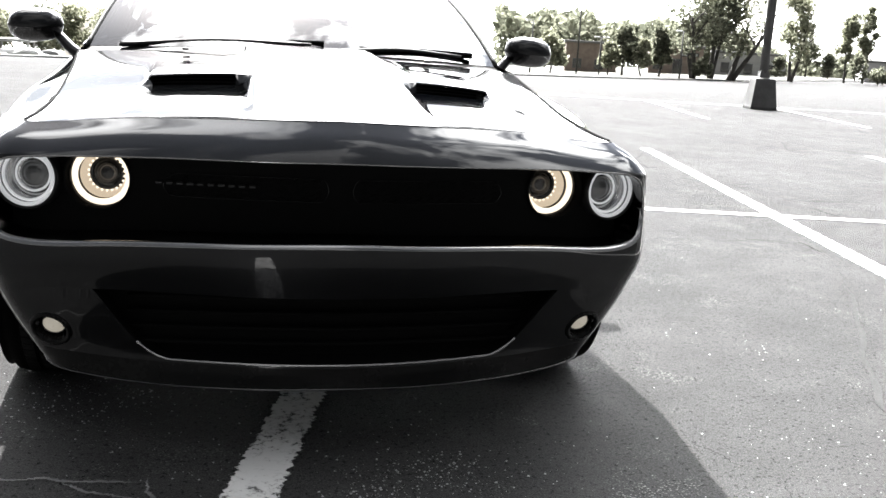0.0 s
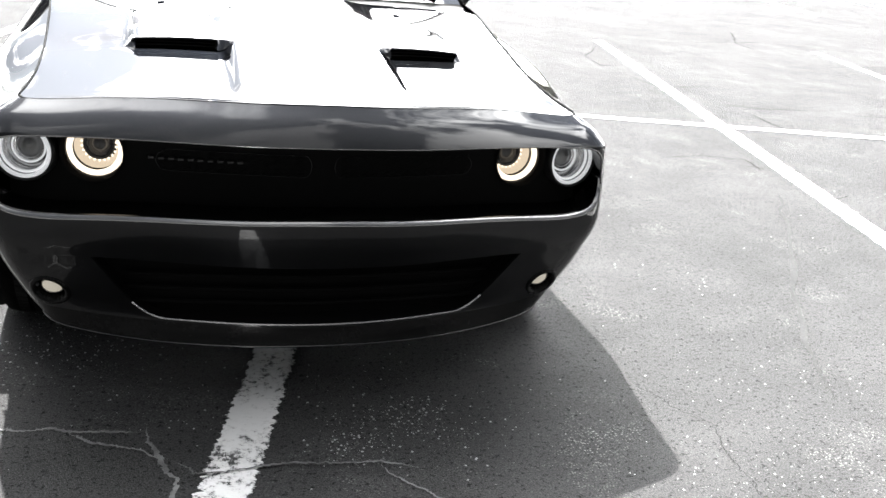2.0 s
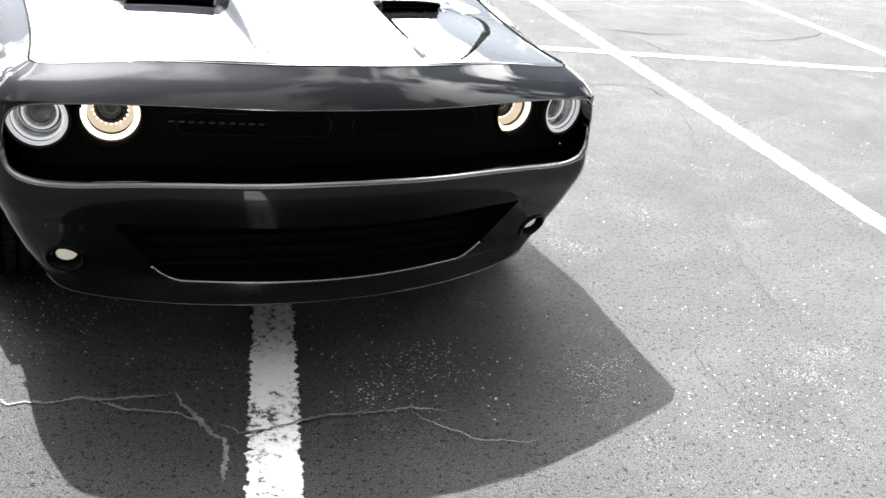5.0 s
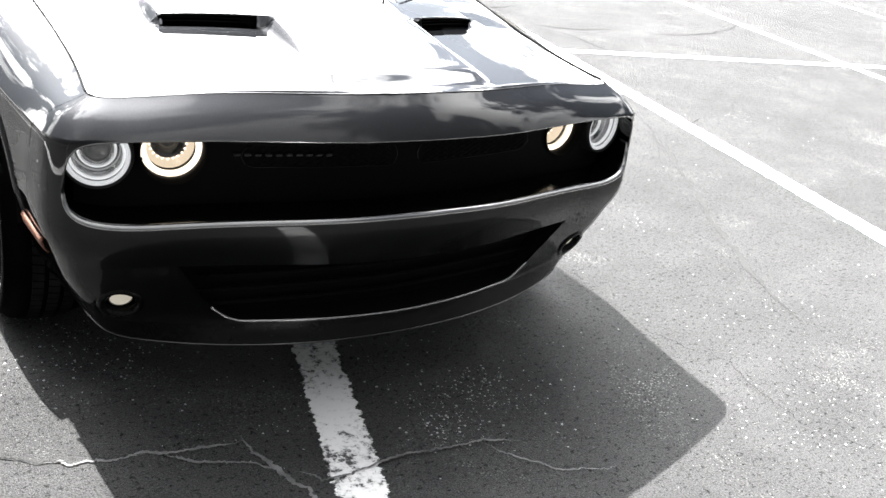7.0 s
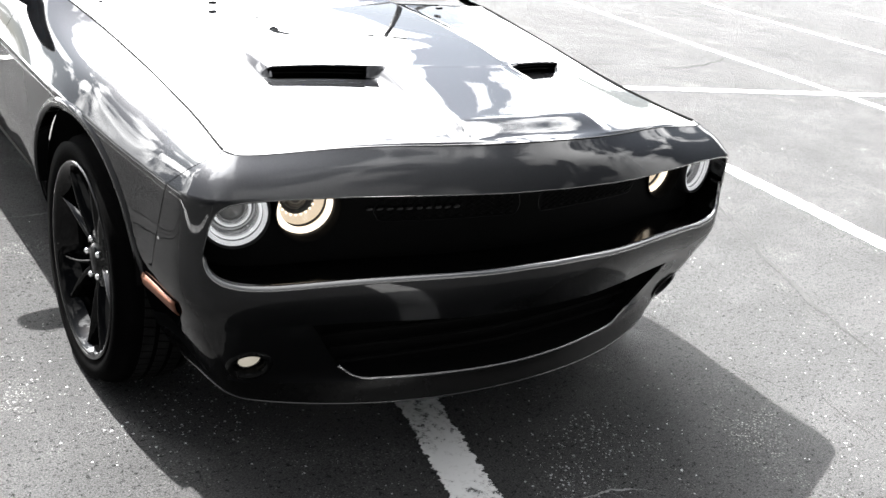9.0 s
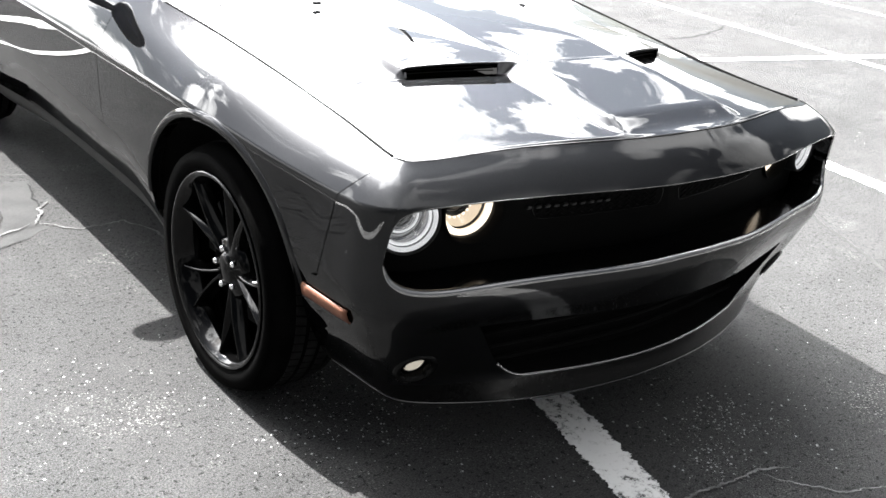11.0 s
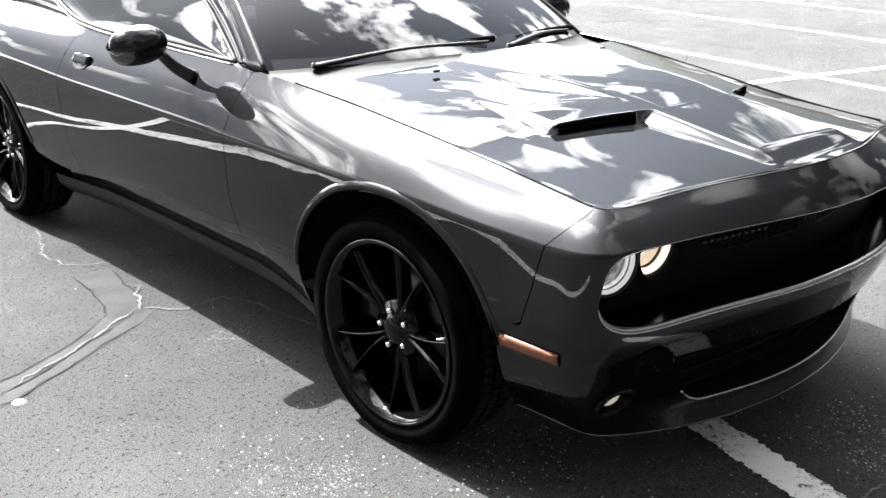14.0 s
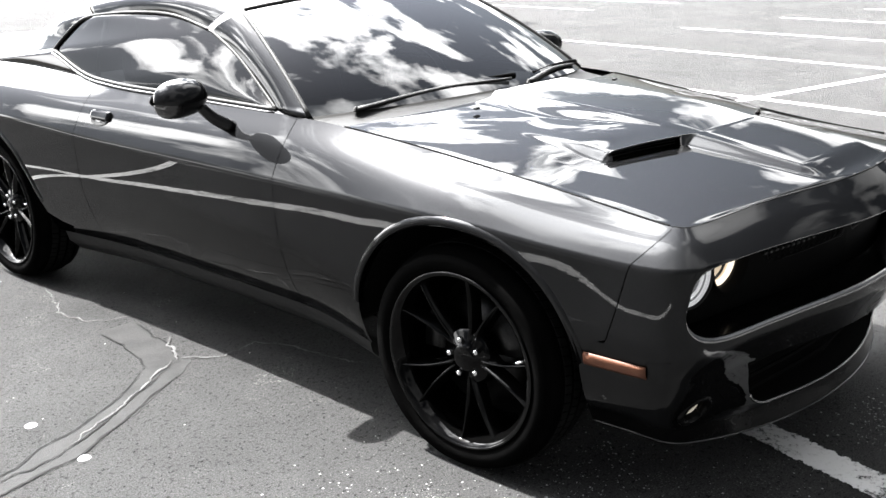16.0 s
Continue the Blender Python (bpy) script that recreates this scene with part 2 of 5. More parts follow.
STEEL = vary(material("brake_steel", grey(0.04), 0.4, metal=1.0), grey(0.015), grey(0.04), 10.0)
# bright metal standing in for the highlight on body-painted edges
EDGE_GLINT = material("edge_glint_metal", grey(0.28), 0.22, metal=1.0)
EDGE = material("rim_edge_metal", grey(0.025), 0.12, metal=1.0)
WINDOW = glass_material("tinted_glass", (0.04, 0.044, 0.048), 1.43)
SCREEN = glass_material("windscreen_glass", (0.09, 0.098, 0.105), 1.72)
LENS = glass_material("clear_lens", grey(0.96), 1.45)
PROJECTOR = material("projector_glass", grey(0.006), 0.06, spec=0.4)
MESH = material("grille_black", grey(0.005), 0.6, spec=0.02)
SHELF = material("satin_black_shelf", grey(0.002), 0.12, spec=0.14)
HALO = material("halo_light", (0.35, 0.3, 0.25), 0.4, emit=(1.0, 0.86, 0.68), power=0.24)
# pale lamp rings, with faint emission added to make them look bright
GUIDE = material("light_guide", grey(0.85), 0.2, spec=0.6, emit=(0.95, 0.97, 1.0), power=0.06)
REFLECTOR = material("lamp_reflector", grey(0.45), 0.22, metal=1.0)
LENS_GREY = material("grey_projector_glass", grey(0.05), 0.1, spec=0.7, coat=1.0)
HALO_WARM = material("halo_glow", (0.3, 0.2, 0.15), 0.4, emit=(1.0, 0.86, 0.62), power=0.103)
FOG = material("fog_light_lens", (0.2, 0.19, 0.17), 0.12, emit=(1.0, 0.92, 0.76), power=0.05)
HALO_DIM = material("halo_bowl_glow", (0.25, 0.17, 0.11), 0.35, emit=(1.0, 0.87, 0.66), power=0.085)
AMBER = vary(material("amber_lens", (0.12, 0.0433, 0.0233), 0.5, spec=0.2), (0.1, 0.04, 0.0233), (0.133, 0.0567, 0.0333), 30.0)
SLOT = material("slot_edge", grey(0.03), 0.22, metal=1.0)
CABIN = vary(material("cabin_trim", grey(0.012), 0.8), grey(0.008), grey(0.016), 6.0)
CHIN = vary(material("chin_plastic", grey(0.003), 0.3, spec=0.10), grey(0.002), grey(0.004), 5.0, rough=(0.2, 0.32))
BADGE_PALE = material("pale_moulding", (0.4, 0.333, 0.28), 0.5)
BADGE = material("badge_grey", grey(0.03), 0.35, metal=0.6)

# ---- mesh helpers ----


def mesh_of(name, verts, faces, smooth=True, weld=0.0):
    me = bpy.data.meshes.new(name)
    me.from_pydata([tuple(map(float, v)) for v in verts], [], faces)
    if weld:
        bm = bmesh.new()
        bm.from_mesh(me)
        bmesh.ops.remove_doubles(bm, verts=bm.verts, dist=weld)
        bm.to_mesh(me)
        bm.free()
    me.validate()
    if smooth:
        me.polygons.foreach_set("use_smooth", [True] * len(me.polygons))
    me.update()
    return me


def part(name, data, mat, parent=None, label=""):
    """Links a mesh, or a bmesh, as one object under a thing or a part."""
    if isinstance(data, bmesh.types.BMesh):
        bm, data = data, bpy.data.meshes.new(name)
        bm.to_mesh(data)
        bm.free()
    if not data.materials:
        data.materials.append(mat)
    ob = new(name, data)
    ob.parent = parent
    if label:
        tagged(ob, label)
    return ob


def thing(name, label, category, at=(0, 0, 0), turn=0.0, group="", kind=""):
    ob = new(name)
    ob.matrix_basis = pose(*at, 0, 0, turn)
    ob.empty_display_size = 0.1
    return tagged(ob, label, category, group, kind)


def grid(p, keep=None, flip=False):
    """Vertices and quads of a sheet p[i, j] of points."""
    a, b = p.shape[:2]
    faces = []
    for i in range(a - 1):
        for j in range(b - 1):
            if keep is None or keep[i, j]:
                q = (i * b + j, (i + 1) * b + j, (i + 1) * b + j + 1, i * b + j + 1)
                faces.append(q[::-1] if flip else q)
    return p.reshape(-1, 3), faces


def outward(sheet, centre=(0, 2.4, 0.6)):
    """The sheet with its faces turned away from a centre."""
    v, f = sheet
    v = np.asarray(v, float)
    k = [q for q in f if len(q) > 3]
    a = np.array([v[q[2]] - v[q[0]] for q in k])
    b = np.array([v[q[3]] - v[q[1]] for q in k])
    m = np.array([v[list(q)].mean(0) for q in k]) - np.array(centre)
    if (np.cross(a, b) * m).sum() < 0:
        f = [q[::-1] for q in f]
    return v, f


def join(*sheets):
    verts, faces, k = [], [], 0
    for v, f in sheets:
        verts.append(np.asarray(v, float))
        faces += [tuple(i + k for i in q) for q in f]
        k += len(v)
    return np.concatenate(verts), faces


def mirror(sheet):
    v, f = sheet
    return np.asarray(v) * (-1, 1, 1), [q[::-1] for q in f]


def curve(xs, ys):
    """A smooth line through points that does not overshoot."""
    xs, ys = np.array(xs, float), np.array(ys, float)
    h, d = np.diff(xs), np.diff(ys) / np.diff(xs)
    m = np.empty_like(ys)
    m[0], m[-1] = d[0], d[-1]
    for i in range(1, len(xs) - 1):
        m[i] = 0 if d[i - 1] * d[i] <= 0 else 3 * (h[i - 1] + h[i]) / ((2 * h[i] + h[i - 1]) / d[i - 1] + (h[i] + 2 * h[i - 1]) / d[i])

    def at(x):
        x = np.clip(np.asarray(x, float), xs[0], xs[-1])
        i = np.clip(np.searchsorted(xs, x) - 1, 0, len(h) - 1)
        t = (x - xs[i]) / h[i]
        return ys[i] * (1 + 2 * t) * (1 - t) ** 2 + m[i] * h[i] * t * (1 - t) ** 2 + ys[i + 1] * t * t * (3 - 2 * t) + m[i + 1] * h[i] * t * t * (t - 1)
    return at


def rope(points, n):
    """n points evenly along a smooth line through points."""
    p = np.array(points, float)
    k = np.concatenate([[0], np.cumsum(np.linalg.norm(np.diff(p, axis=0), axis=1))])
    m = np.gradient(p, k, axis=0)
    t = np.linspace(0, k[-1], n)
    i = np.clip(np.searchsorted(k, t) - 1, 0, len(k) - 2)
    h = (k[i + 1] - k[i])[:, None]
    u = (t - k[i])[:, None] / h
    return p[i] * (1 + 2 * u) * (1 - u) ** 2 + m[i] * h * u * (1 - u) ** 2 + p[i + 1] * u * u * (3 - 2 * u) + m[i + 1] * h * u * u * (u - 1)


def tube(points, radius, sides=8, cap=True, flat=1.0):
    """A round (or flattened) bar along points; radius may be a list."""
    p = np.array(points, float)
    r = np.broadcast_to(np.asarray(radius, float), (len(p),))
    tan = np.gradient(p, axis=0)
    tan /= np.linalg.norm(tan, axis=1)[:, None]
    ref = np.array([0, 0, 1.0]) if abs(tan[:, 2]).max() < 0.9 else np.array([0.3, 1.0, 0.1])
    a = np.cross(tan, ref)
    a /= np.linalg.norm(a, axis=1)[:, None]
    b = np.cross(a, tan)
    ang = np.linspace(0, 2 * np.pi, sides, endpoint=False)
    v = (p[:, None] + r[:, None, None] * (np.cos(ang)[None, :, None] * a[:, None] + flat * np.sin(ang)[None, :, None] * b[:, None])).reshape(-1, 3)
    n = len(p)
    f = [(i * sides + j, i * sides + (j + 1) % sides, (i + 1) * sides + (j + 1) % sides, (i + 1) * sides + j) for i in range(n - 1) for j in range(sides)]
    if cap:
        f += [tuple(range(sides))[::-1], tuple(range((n - 1) * sides, n * sides))]
    return v, f


def lathe(profile, steps, axis="x", close=False):
    """A sheet turned round an axis from (radius, along) pairs."""
    prof = np.array(profile, float)
    ang = np.linspace(0, 2 * np.pi, steps, endpoint=False)
    r, h = prof[:, 0], prof[:, 1]
    c, s = np.cos(ang), np.sin(ang)
    if axis == "x":
        v = np.stack([np.broadcast_to(h, (steps, len(h))), c[:, None] * r, s[:, None] * r], -1)
    elif axis == "y":
        v = np.stack([s[:, None] * r, np.broadcast_to(h, (steps, len(h))), c[:, None] * r], -1)
    else:
        v = np.stack([c[:, None] * r, s[:, None] * r, np.broadcast_to(h, (steps, len(h)))], -1)
    k = len(h)
    f = [(i * k + j, i * k + j + 1, ((i + 1) % steps) * k + j + 1, ((i + 1) % steps) * k + j) for i in range(steps) for j in range(k - 1)]
    if close:
        f += [(i * k + k - 1, i * k, ((i + 1) % steps) * k, ((i + 1) % steps) * k + k - 1) for i in range(steps)]
    return v.reshape(-1, 3), f


def block(x0, x1, y0, y1, z0, z1, bevel=0.0, segments=2):
    bm = bmesh.new()
    bmesh.ops.create_cube(bm, size=1.0)
    for v in bm.verts:
        v.co = ((x0 + x1) / 2 + v.co.x * (x1 - x0), (y0 + y1) / 2 + v.co.y * (y1 - y0), (z0 + z1) / 2 + v.co.z * (z1 - z0))
    if bevel:
        bmesh.ops.bevel(bm, geom=list(bm.edges), offset=bevel, segments=segments, affect="EDGES", profile=0.5)
    return bm


def move(sheet, at=(0, 0, 0), m=None):
    v, f = sheet
    v = np.asarray(v, float)
    if m is not None:
        v = v @ np.array(m.to_3x3()).T
    return v + np.array(at), f

# ---- the car's hull: a plan line with upright sections along it ----
plan = rope([(0, 0.024), (0.2, 0.042), (0.45, 0.104), (0.62, 0.155), (0.76, 0.196), (0.835, 0.226), (0.872, 0.284), (0.884, 0.38), (0.890, 0.50), (0.912, 0.72), (0.94, 1.0),
             (0.942, 1.3), (0.935, 1.75), (0.928, 2.3), (0.928, 2.8), (0.94, 3.3), (0.955, 3.8), (0.952, 4.2), (0.925, 4.6), (0.86, 4.88), (0.66, 4.99), (0, 5.03)], 1200)
way_s = np.concatenate([[0], np.cumsum(np.linalg.norm(np.diff(plan, axis=0), axis=1))])
tang = np.gradient(plan, way_s, axis=0)
tang /= np.linalg.norm(tang, axis=1)[:, None]
for _ in range(220):
    tang[1:-1] = (tang[:-2] + tang[1:-1] + tang[2:]) / 3
tang /= np.linalg.norm(tang, axis=1)[:, None]
inward = np.stack([-tang[:, 1], tang[:, 0]], 1)


def s_at_x(x):
    return float(np.interp(x, plan[:200, 0], way_s[:200]))


def s_at_y(y):
    k = slice(60, 1140)
    return np.interp(y, plan[k, 1], way_s[k])


# sections: station, then the height and the set-in of each of seven levels
LEVELS = [
    (0.0, (0.200, 0.262, 0.43, 0.590, 0.796, 0.8445, 0.885), (0.100, 0.108, 0.050, 0.0, -0.004, 0.040, 0.090)),
    (s_at_x(0.5), (0.196, 0.262, 0.43, 0.572, 0.786, 0.831, 0.868), (0.090, 0.108, 0.050, 0.0, -0.002, 0.046, 0.10)),
    (s_at_x(0.80), (0.205, 0.274, 0.42, 0.550, 0.767, 0.806, 0.838), (0.145, 0.115, 0.045, 0.0, 0.002, 0.047, 0.100)),
    (s_at_y(0.36), (0.222, 0.284, 0.42, 0.560, 0.752, 0.804, 0.842), (0.135, 0.095, 0.035, 0.0, 0.010, 0.052, 0.118)),
    (s_at_y(0.60), (0.232, 0.298, 0.43, 0.590, 0.764, 0.822, 0.868), (0.130, 0.075, 0.022, 0.003, 0.000, 0.060, 0.150)),
    (s_at_y(1.00), (0.24, 0.31, 0.44, 0.620, 0.795, 0.878, 0.920), (0.05, 0.028, 0.010, 0.004, 0.0, 0.075, 0.178)),
    (s_at_y(1.75), (0.315, 0.37, 0.48, 0.620, 0.800, 0.895, 0.992), (0.125, 0.085, 0.036, 0.006, 0.0, 0.050, 0.128)),
    (s_at_y(2.80), (0.315, 0.37, 0.48, 0.620, 0.805, 0.900, 1.000), (0.125, 0.085, 0.036, 0.006, 0.0, 0.052, 0.135)),
    (s_at_y(3.75), (0.30, 0.36, 0.47, 0.650, 0.835, 0.945, 1.045), (0.09, 0.060, 0.026, 0.005, 0.0, 0.070, 0.200)),
    (s_at_y(4.60), (0.30, 0.36, 0.48, 0.650, 0.820, 0.950, 1.035), (0.09, 0.050, 0.015, 0.0, 0.010, 0.050, 0.160)),
    (float(way_s[-1]), (0.30, 0.36, 0.48, 0.650, 0.830, 0.960, 1.050), (0.12, 0.060, 0.015, 0.0, 0.020, 0.030, 0.060)),
]
LEVEL_Z = [curve([r[0] for r in LEVELS], [r[1][k] for r in LEVELS]) for k in range(7)]
LEVEL_O = [curve([r[0] for r in LEVELS], [r[2][k] for r in LEVELS]) for k in range(7)]


CREASE = 0.9


def hermite(vals, v):
    """Smooth blend over level numbers 0..6 of stacked values, without overshoot."""
    d = np.diff(vals, axis=0)
    m = np.empty_like(vals)
    m[0], m[-1] = d[0], d[-1]
    prod = d[:-1] * d[1:]
    m[1:-1] = np.where(prod > 0, 2 * prod / np.where(abs(d[:-1] + d[1:]) > 1e-12, d[:-1] + d[1:], 1), 0)
    v = np.clip(v, 0, 6)
    i = np.clip(v.astype(int), 0, 5)
    t = v - i
    a, b = np.take_along_axis(vals, i[None], 0)[0], np.take_along_axis(vals, i[None] + 1, 0)[0]
    low, high = m.copy(), m.copy()              # a crease along level 4
    low[4] += CREASE * (d[3] - m[4])
    high[4] += CREASE * (d[4] - m[4])
    ma, mb = np.take_along_axis(high, i[None], 0)[0], np.take_along_axis(low, i[None] + 1, 0)[0]
    return a * (1 + 2 * t) * (1 - t) ** 2 + ma * t * (1 - t) ** 2 + b * t * t * (3 - 2 * t) + mb * t * t * (t - 1)


def fair(line, cells):
    """Evens out a plan line along its way, with the car's symmetry at both ends."""
    if not cells:
        return line
    k = np.exp(-0.5 * (np.arange(-3 * cells, 3 * cells + 1) / cells) ** 2)
    k /= k.sum()
    pad = 3 * cells
    full = np.concatenate([line[pad:0:-1] * (-1, 1), line, line[-2:-pad - 2:-1] * (-1, 1)])
    return np.stack([np.convolve(full[:, i], k, "valid") for i in (0, 1)], 1)


def fair_level(f, cells=12):
    v = f(way_s)
    k = np.exp(-0.5 * (np.arange(-3 * cells, 3 * cells + 1) / cells) ** 2)
    pad = 3 * cells
    v = np.convolve(np.concatenate([v[pad:0:-1], v, v[-2:-pad - 2:-1]]), k / k.sum(), "valid")
    return lambda s: np.interp(s, way_s, v)


LEVEL_Z, LEVEL_O = [fair_level(f) for f in LEVEL_Z], [fair_level(f) for f in LEVEL_O]
LEVEL_XY = [fair(plan + inward * LEVEL_O[k](way_s)[:, None], c) for k, c in enumerate((24, 18, 8, 4, 5, 8, 10))]


def hull(s, v, deep=0.0):
    """Points of the hull at way s round the plan and level v (arrays of one shape), set in by deep."""
    s, v = np.broadcast_arrays(np.asarray(s, float), np.asarray(v, float))
    sh = s.shape
    s, v = s.ravel(), v.ravel()
    z = hermite(np.stack([f(s) for f in LEVEL_Z]), v)
    n = np.stack([np.interp(s, way_s, inward[:, k]) for k in (0, 1)], 1)
    q = np.stack([hermite(np.stack([np.interp(s, way_s, xy[:, k]) for xy in LEVEL_XY]), v) for k in (0, 1)], 1) + n * deep
    q[:, 0] = np.maximum(q[:, 0], 0)
    q[s <= 1e-9, 0] = 0
    return np.concatenate([q, z[:, None]], 1).reshape(*sh, 3)


def level_of(s, z):
    """The level at which the hull reaches height z."""
    vs = np.linspace(0, 6, 241)
    return np.array([np.interp(zz, hull(np.full(241, ss), vs)[:, 2], vs) for ss, zz in zip(np.atleast_1d(s), np.broadcast_to(z, np.atleast_1d(s).shape))])


WHEELS, HUB_Z, ARCH = (0.95, 3.896), 0.362, 0.418


def arch_height(y):
    """Lower edge of the body side: sill, and arches over the wheels."""
    z = np.full_like(y, -1.0)
    for c in WHEELS:
        d = ARCH ** 2 - (y - c) ** 2
        z = np.maximum(z, np.where(d > 0, HUB_Z + np.sqrt(np.maximum(d, 0)) * 0.985, -1))
    return z


car = thing("car", "dark grey metallic two-door muscle coupe parked with its lights on", "car")
tagged(car, kind="")


def thick(ob, depth=0.012):
    m = ob.modifiers.new("thickness", "SOLIDIFY")
    m.thickness, m.offset, m.use_rim = depth, -1.0, False
    return ob


# front bumper cover, both halves in one mesh, with two openings
V_SEAM = np.array([0, 1, 2, 2.62, 2.74, 3, 4, 5, 6.0])
S_SEAM = curve(V_SEAM, [float(s_at_y(y)) for y in (0.545, 0.540, 0.540, 0.538, 0.456, 0.440, 0.390, 0.338, 0.285)])
GRILLE_END, INTAKE_END = float(s_at_y(0.342)), s_at_x(0.61)


def gap(s, end, power, blunt=0.5):
    t = np.clip(s / end, 0, 1)
    return np.clip(1 - t ** power, 0, 1) ** blunt


def sheet_between(lower, upper, rows, cols, first=0.0, bias=None):
    u = np.linspace(0, 1, cols)
    s_end = float(S_SEAM(0.0)) * 1.0
    u = np.unique(np.concatenate([u, GRILLE_END / s_end - np.geomspace(0.0005, 0.08, 12), INTAKE_END / s_end - np.geomspace(0.0005, 0.15, 14), [GRILLE_END / s_end, INTAKE_END / s_end]]))
    s0 = u * s_end
    lo, hi = lower(s0), upper(s0)
    t = np.linspace(0, 1, rows)
    v = lo[:, None] + (hi - lo)[:, None] * t
    s = u[:, None] * S_SEAM(v)
    return hull(s, v), s, v


LIP_TURN = s_at_x(0.44)


def lip_level(s):
    t = np.clip((s - LIP_TURN) / (INTAKE_END - LIP_TURN), 0, 1)
    return 0.98 + 1.18 * t ** 1.8


band_chin, _, _ = sheet_between(lambda s: 0 * s, lambda s: 0.90 + 0 * s, 6, 150)
band_low, s_low, v_low = sheet_between(lambda s: 0.90 + 0 * s, lip_level, 8, 150)
# intake raised past its real top edge; its black stands for reflected shade
band_mid, s_mid, v_mid = sheet_between(lambda s: 2.16 + 0 * s, lambda s: 3.5 - 0.5 * gap(s, GRILLE_END, 13, 0.5), 34, 150)
band_top, s_top, v_top = sheet_between(lambda s: 3.5 + 0.5 * gap(s, GRILLE_END, 30, 0.24), lambda s: 6 + 0 * s, 30, 150)


def both(sheet):
    a = grid(sheet, flip=True)
    return join(a, mirror(a))


def edge_return(sv, depth, rows=5, drop=0.0):
    """A flange that runs back into the car from the edge of an opening."""
    sh, v = sv
    t = np.linspace(0, 1, rows)
    return np.stack([hull(sh, v) + (0, depth * k, drop * k) for k in t], 1)


fs = np.linspace(s_at_x(0.6), float(s_at_y(0.45)), 60)
fog_row = hull(fs, level_of(fs, 0.322))
fog_s = float(np.interp(0.708, fog_row[:, 0], fs))
fog_v = float(level_of(fog_s, 0.322)[0])
FOG_AT = hull(fog_s, fog_v)
fog_n = np.cross(hull(fog_s + 0.02, fog_v) - hull(fog_s - 0.02, fog_v), hull(fog_s, fog_v + 0.08) - hull(fog_s, fog_v - 0.08))
FOG_OUT = Vector(fog_n / np.linalg.norm(fog_n) * (1 if fog_n[1] < 0 else -1))


def pierced(me, radius):
    """Opens round holes for the fog lights in the bumper's skin."""
    bm = bmesh.new()
    bm.from_mesh(me)
    gone = [f for f in bm.faces if math.dist((abs(f.calc_center_median().x), *f.calc_center_median()[1:]), FOG_AT) < radius]
    bmesh.ops.delete(bm, geom=gone, context="FACES")
    bm.to_mesh(me)
    bm.free()
    return me


bumper = part("front_bumper", pierced(mesh_of("front_bumper", *outward(join(both(band_low), both(band_mid), both(band_top))), weld=0.0004), 0.042), PAINT, car, "dark grey painted front bumper cover")
thick(bumper, 0.006)
chin = part("chin_spoiler", mesh_of("chin_spoiler", *outward(both(band_chin)), weld=0.0004), CHIN, car, "black plastic chin spoiler")
up_edge = band_top[:, 0]
keep_g = up_edge[:, 0] <= float(hull(np.array([GRILLE_END]), np.array([3.5]))[0, 0]) + 0.002


def rolled(sv, radius, way):
    """A rounded edge that curls from the skin into an opening, up (way 1) or down (way -1)."""
    sh, v = sv
    p, n = hull(sh, v), hull(sh, v, 1.0) - hull(sh, v)
    return np.stack([p + n * radius * (1 - math.cos(a)) + (0, 0, way * radius * math.sin(a)) for a in np.linspace(0, 1.45, 7)], 1)


def back_from(line, depth, drop):
    return np.stack([line + (0, depth * k, drop * k) for k in np.linspace(0, 1, 5)], 1)


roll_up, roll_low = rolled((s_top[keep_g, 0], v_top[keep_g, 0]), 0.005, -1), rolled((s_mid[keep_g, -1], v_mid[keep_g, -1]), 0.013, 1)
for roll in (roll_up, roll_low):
    part("opening_edge", mesh_of("opening_edge", *outward(both(roll)), weld=0.0004), EDGE_GLINT, bumper, "rolled painted edge of the grille opening with a put-in highlight")
fl_up, fl_low = back_from(roll_up[:, -1], 0.08, 0.004), back_from(roll_low[:, -1], 0.10, 0.004)
for fl in (fl_up, fl_low):
    part("grille_surround", mesh_of("grille_surround", *both(fl), weld=0.0004), SHELF, car, "gloss black return of the grille opening")
lip_up, lip_low = band_mid[:, 0], band_low[:, -1]
keep_i = lip_up[:, 0] <= 0.60
for sv in ((s_mid[keep_i, 0], v_mid[keep_i, 0]), (s_low[keep_i, -1], v_low[keep_i, -1])):
    part("intake_surround", mesh_of("intake_surround", *both(edge_return(sv, 0.09)), weld=0.0004), VOID, car, "black return of the lower intake")
keep_l = lip_low[:, 0] <= 0.50
lip_line = np.concatenate([(lip_low[keep_l] * (-1, 1, 1))[::-1], lip_low[keep_l][1:]])
# bright metal tube draws the reflection along the intake's lip
part("chin_lip", mesh_of("chin_lip", *tube(lip_line + (0, 0.001, 0.0), 0.0042, 8)), LIP_GLINT, bumper, "rolled edge of the lower intake with a drawn reflection line")

chin_edge = band_chin[:, 0]
edge_line = np.concatenate([(chin_edge * (-1, 1, 1))[::-1], chin_edge[1:]])
part("chin_edge", mesh_of("chin_edge", *tube(edge_line, 0.003, 6)), GLOSS, chin, "thin rolled lower edge")

# black grille plate with two framed slots, behind the opening
def grille_y(x):
    return 0.175 + 0.055 * (abs(x) / 0.8) + 0.105 * (x / 0.8) ** 2


